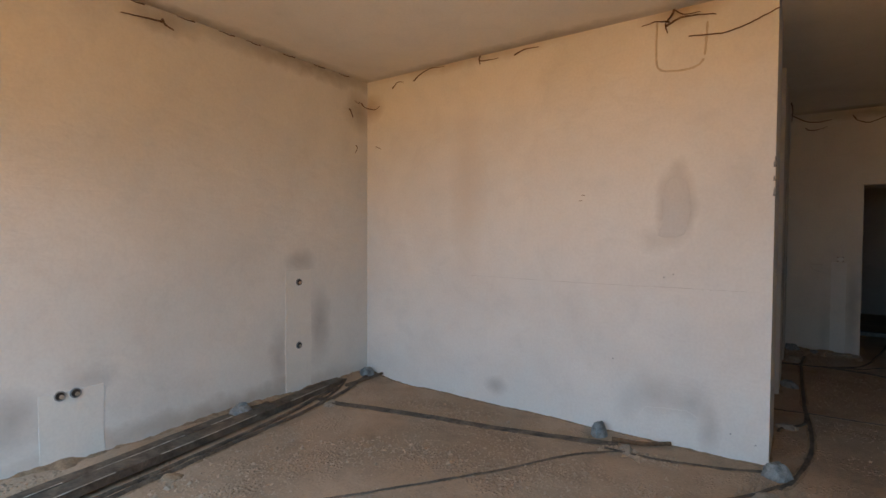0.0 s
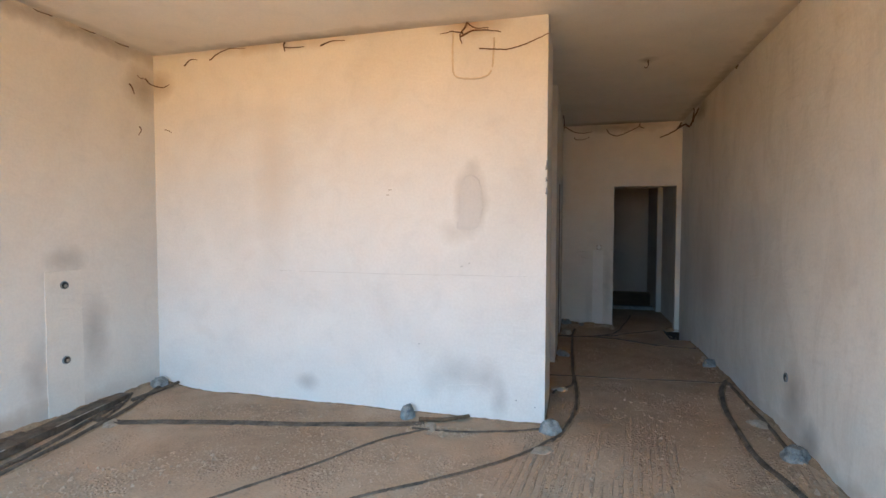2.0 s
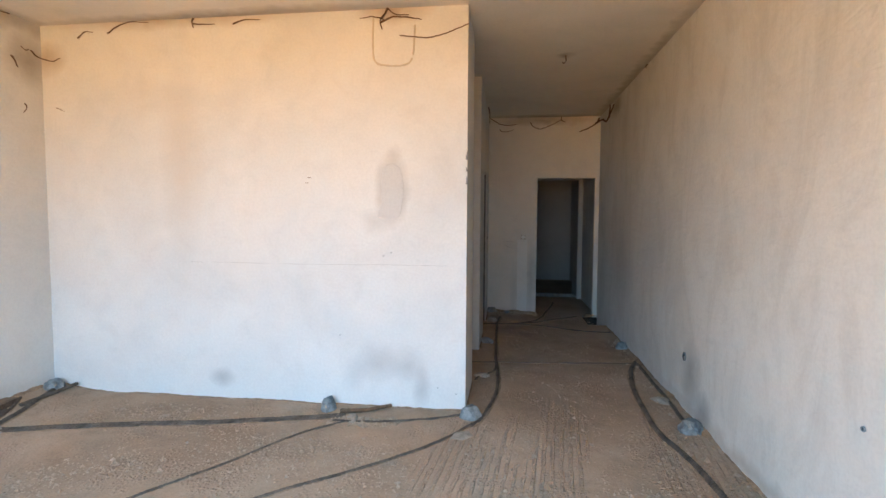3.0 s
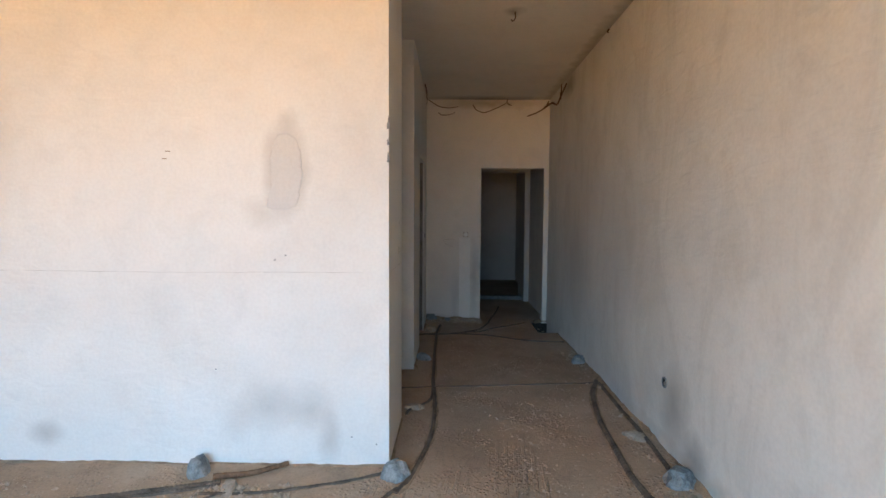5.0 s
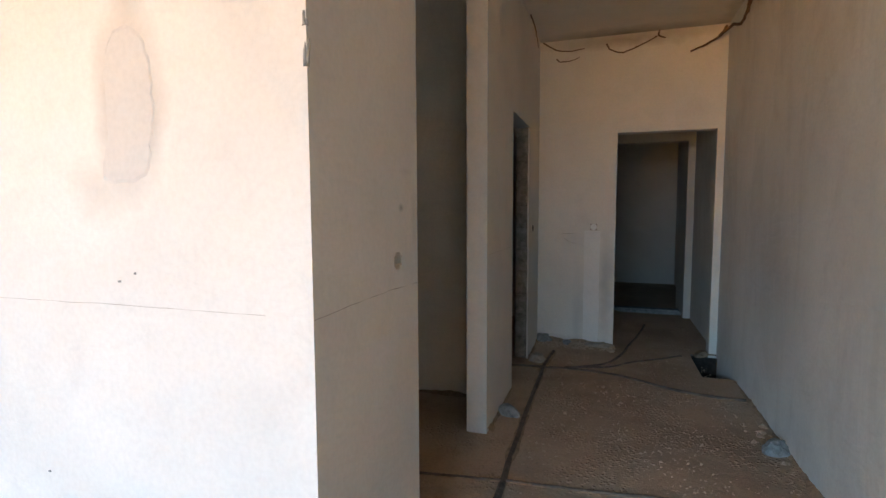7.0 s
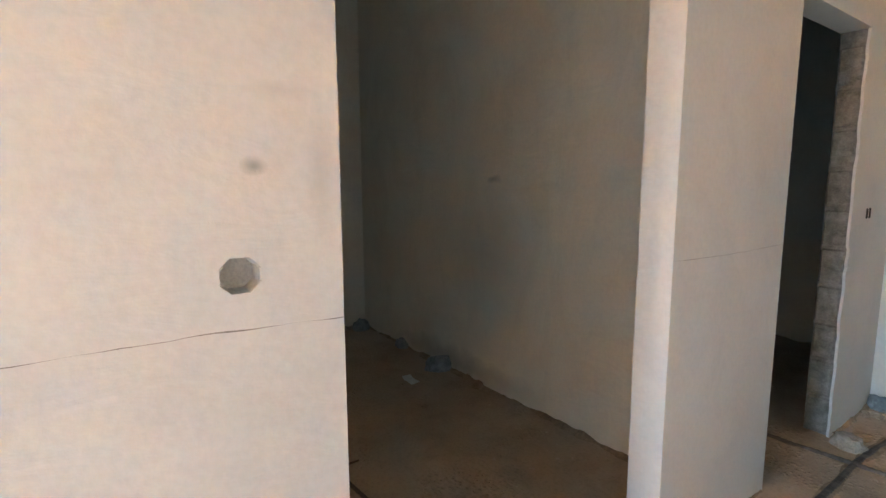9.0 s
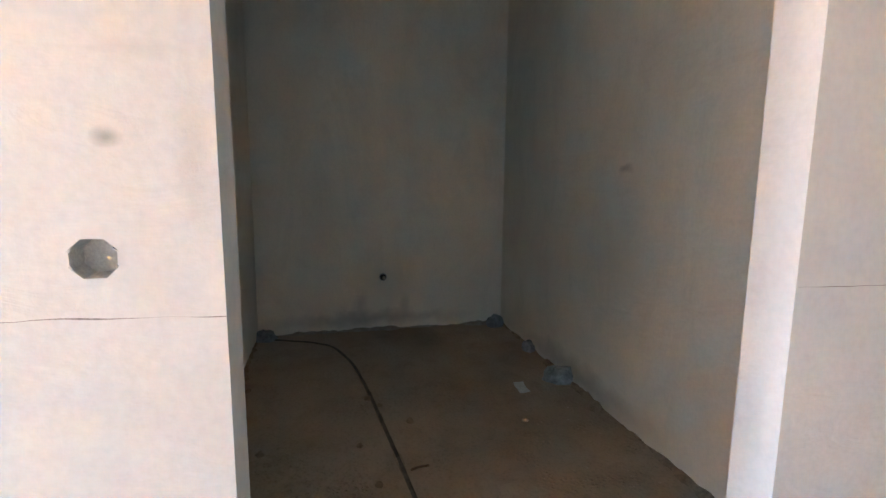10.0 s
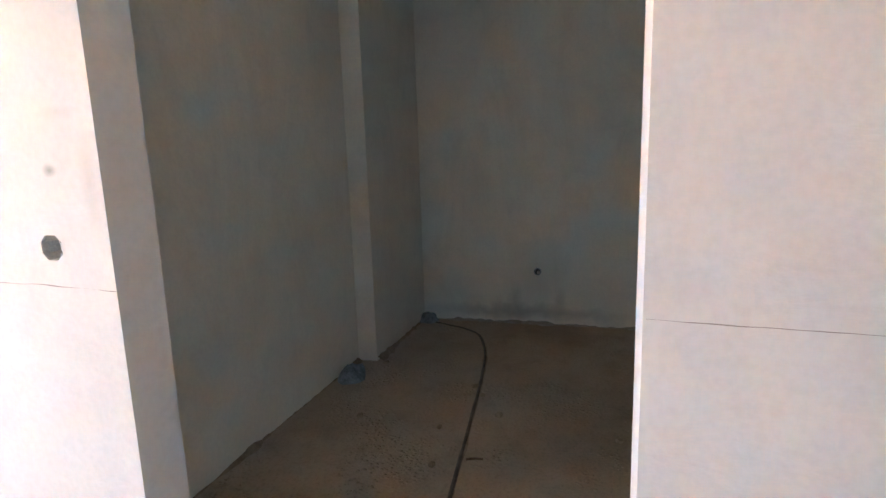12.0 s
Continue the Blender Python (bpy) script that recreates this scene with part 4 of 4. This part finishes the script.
for k, (x, y, s) in enumerate(((-1.50, 0.52, 0.020), (-1.68, 1.27, 0.022), (-1.48, 0.99, 0.016), (-1.15, 1.05, 0.018), (-1.56, 1.89, 0.018), (-1.94, 1.96, 0.018), (-2.25, 0.36, 0.02),
                               (-2.0, 1.07, 0.022), (-1.9, 1.13, 0.016))):
    ob = mesh_from("clod", lump_mesh(s * 1.3, s, s * 0.8, 60 + k, 0.4, 2), M_dirt)
    ob.location = (x, y, fz(x, y))
    tagged(ob, "small dark clod of dirt on the alcove floor", "clod", "clods on the alcove floor")


def gravel(name, count, area, size, label, seed, gate):
    r = np.random.RandomState(seed)
    base = np.array([(1, 0, 0), (-1, 0, 0), (0, 1, 0), (0, -1, 0), (0, 0, 1), (0, 0, -1)], float)
    tri = [(0, 2, 4), (2, 1, 4), (1, 3, 4), (3, 0, 4), (2, 0, 5), (1, 2, 5), (3, 1, 5), (0, 3, 5)]
    verts, faces = [], []
    made = 0
    while made < count:
        x, y = r.uniform(area[0], area[1]), r.uniform(area[2], area[3])
        if noise.noise((x * 1.7, y * 1.7, seed)) < gate + r.uniform(-0.25, 0.25):
            continue
        s = size * r.lognormal(0, 0.45)
        k = base * (s * r.uniform(0.7, 1.3, 3)) * np.array((1, 1, 0.6)) + r.uniform(-0.3, 0.3, (6, 3)) * s
        a = r.uniform(0, 6.28)
        c, d = math.cos(a), math.sin(a)
        z = fz(x, y) + s * 0.15
        o = len(verts)
        verts += [(x + p[0] * c - p[1] * d, y + p[0] * d + p[1] * c, z + p[2]) for p in k]
        faces += [(p + o, q + o, t + o) for p, q, t in tri]
        made += 1
    me = bpy.data.meshes.new(name)
    me.from_pydata(verts, [], faces)
    me.materials.append(M_gravel)
    ob = new(name, me)
    return tagged(ob, label, "gravel", kind="stuff")


gravel("gravel", 14000, (-3.0, 1.5, -3.2, -0.15), 0.0052, "scattered grit and gravel on the room floor", 11, 0.0)
gravel("gravel", 3000, (0.25, 1.5, -0.3, 4.0), 0.0040, "scattered grit and gravel on the corridor floor", 12, 0.02)
gravel("gravel", 350, (-3.2, -0.2, 0.3, 2.3), 0.004, "sparse grit on the alcove floor", 13, 0.1)
gravel("rubble", 220, (-0.95, -0.45, -0.36, -0.2), 0.010, "pale crumbs of mortar around the hoses", 14, -0.9)
gravel("rubble", 260, (0.02, 0.75, 3.85, 4.05), 0.012, "broken mortar crumbs along the end wall", 15, -0.9)
gravel("rubble", 260, (1.48, 1.63, -2.5, 2.6), 0.009, "mortar crumbs along the foot of the wall", 16, -0.9)


# ---------------- crumbling dirt along the foot of the walls ----------------
def fillet(p, q, inward, height, seed, material=M_dirt, label="low crumbly bank of brown dust along the wall foot"):
    """A low uneven bank of dust and crumbs where a wall meets the floor."""
    p, q, n = Vector((*p, 0)), Vector((*q, 0)), Vector((*inward, 0))
    count = int((q - p).length / 0.025)
    bm = bmesh.new()
    last = None
    for i in range(count + 1):
        c = p + (q - p) * (i / count)
        k = max(0.08, 0.55 + 0.9 * noise.noise((c.x * 4, c.y * 4, seed)) + 0.5 * noise.noise((c.x * 19, c.y * 19, seed)))
        h, w = height * k, height * 1.7 * k
        z = fz(c.x + n.x * w, c.y + n.y * w)
        row = [bm.verts.new((c.x - n.x * 0.004, c.y - n.y * 0.004, z + h)), bm.verts.new((c.x + n.x * w * 0.4, c.y + n.y * w * 0.4, z + h * 0.55)),
               bm.verts.new((c.x + n.x * w, c.y + n.y * w, z - 0.004))]
        if last:
            bm.faces.new((last[0], last[1], row[1], row[0]))
            bm.faces.new((last[1], last[2], row[2], row[1]))
        last = row
    bmesh.ops.recalc_face_normals(bm, faces=bm.faces)
    return tagged(mesh_from("dirt_bank", bm, material, smooth=True), label, "dirt bank", kind="stuff")


fillet((-3.4, 0), (-0.02, 0), (0, -1), 0.014, 1)
fillet((-3.46, -5.0), (-3.46, -0.05), (1, 0), 0.045, 2)
fillet((1.65, -4.5), (1.65, 3.3), (-1, 0), 0.022, 3)
fillet((0, 0.02), (0, 0.68), (1, 0), 0.016, 4)
fillet((0, 1.85), (0, 2.63), (1, 0), 0.022, 5)
fillet((0, 3.47), (0, 4.05), (1, 0), 0.03, 6)
fillet((0.02, YE), (0.73, YE), (0, -1), 0.035, 7)
fillet((-3.35, 0.30), (-3.35, 2.36), (1, 0), 0.032, 8, M_whitemortar, "pale mortar crust along the foot of the wall")
fillet((-3.3, 2.38), (-0.15, 2.38), (0, -1), 0.032, 9)
fillet((-2.25, T + 0.012), (-0.15, T + 0.012), (0, 1), 0.022, 10)
fillet((-3.3, 0.285), (-2.28, 0.285), (0, 1), 0.03, 11)
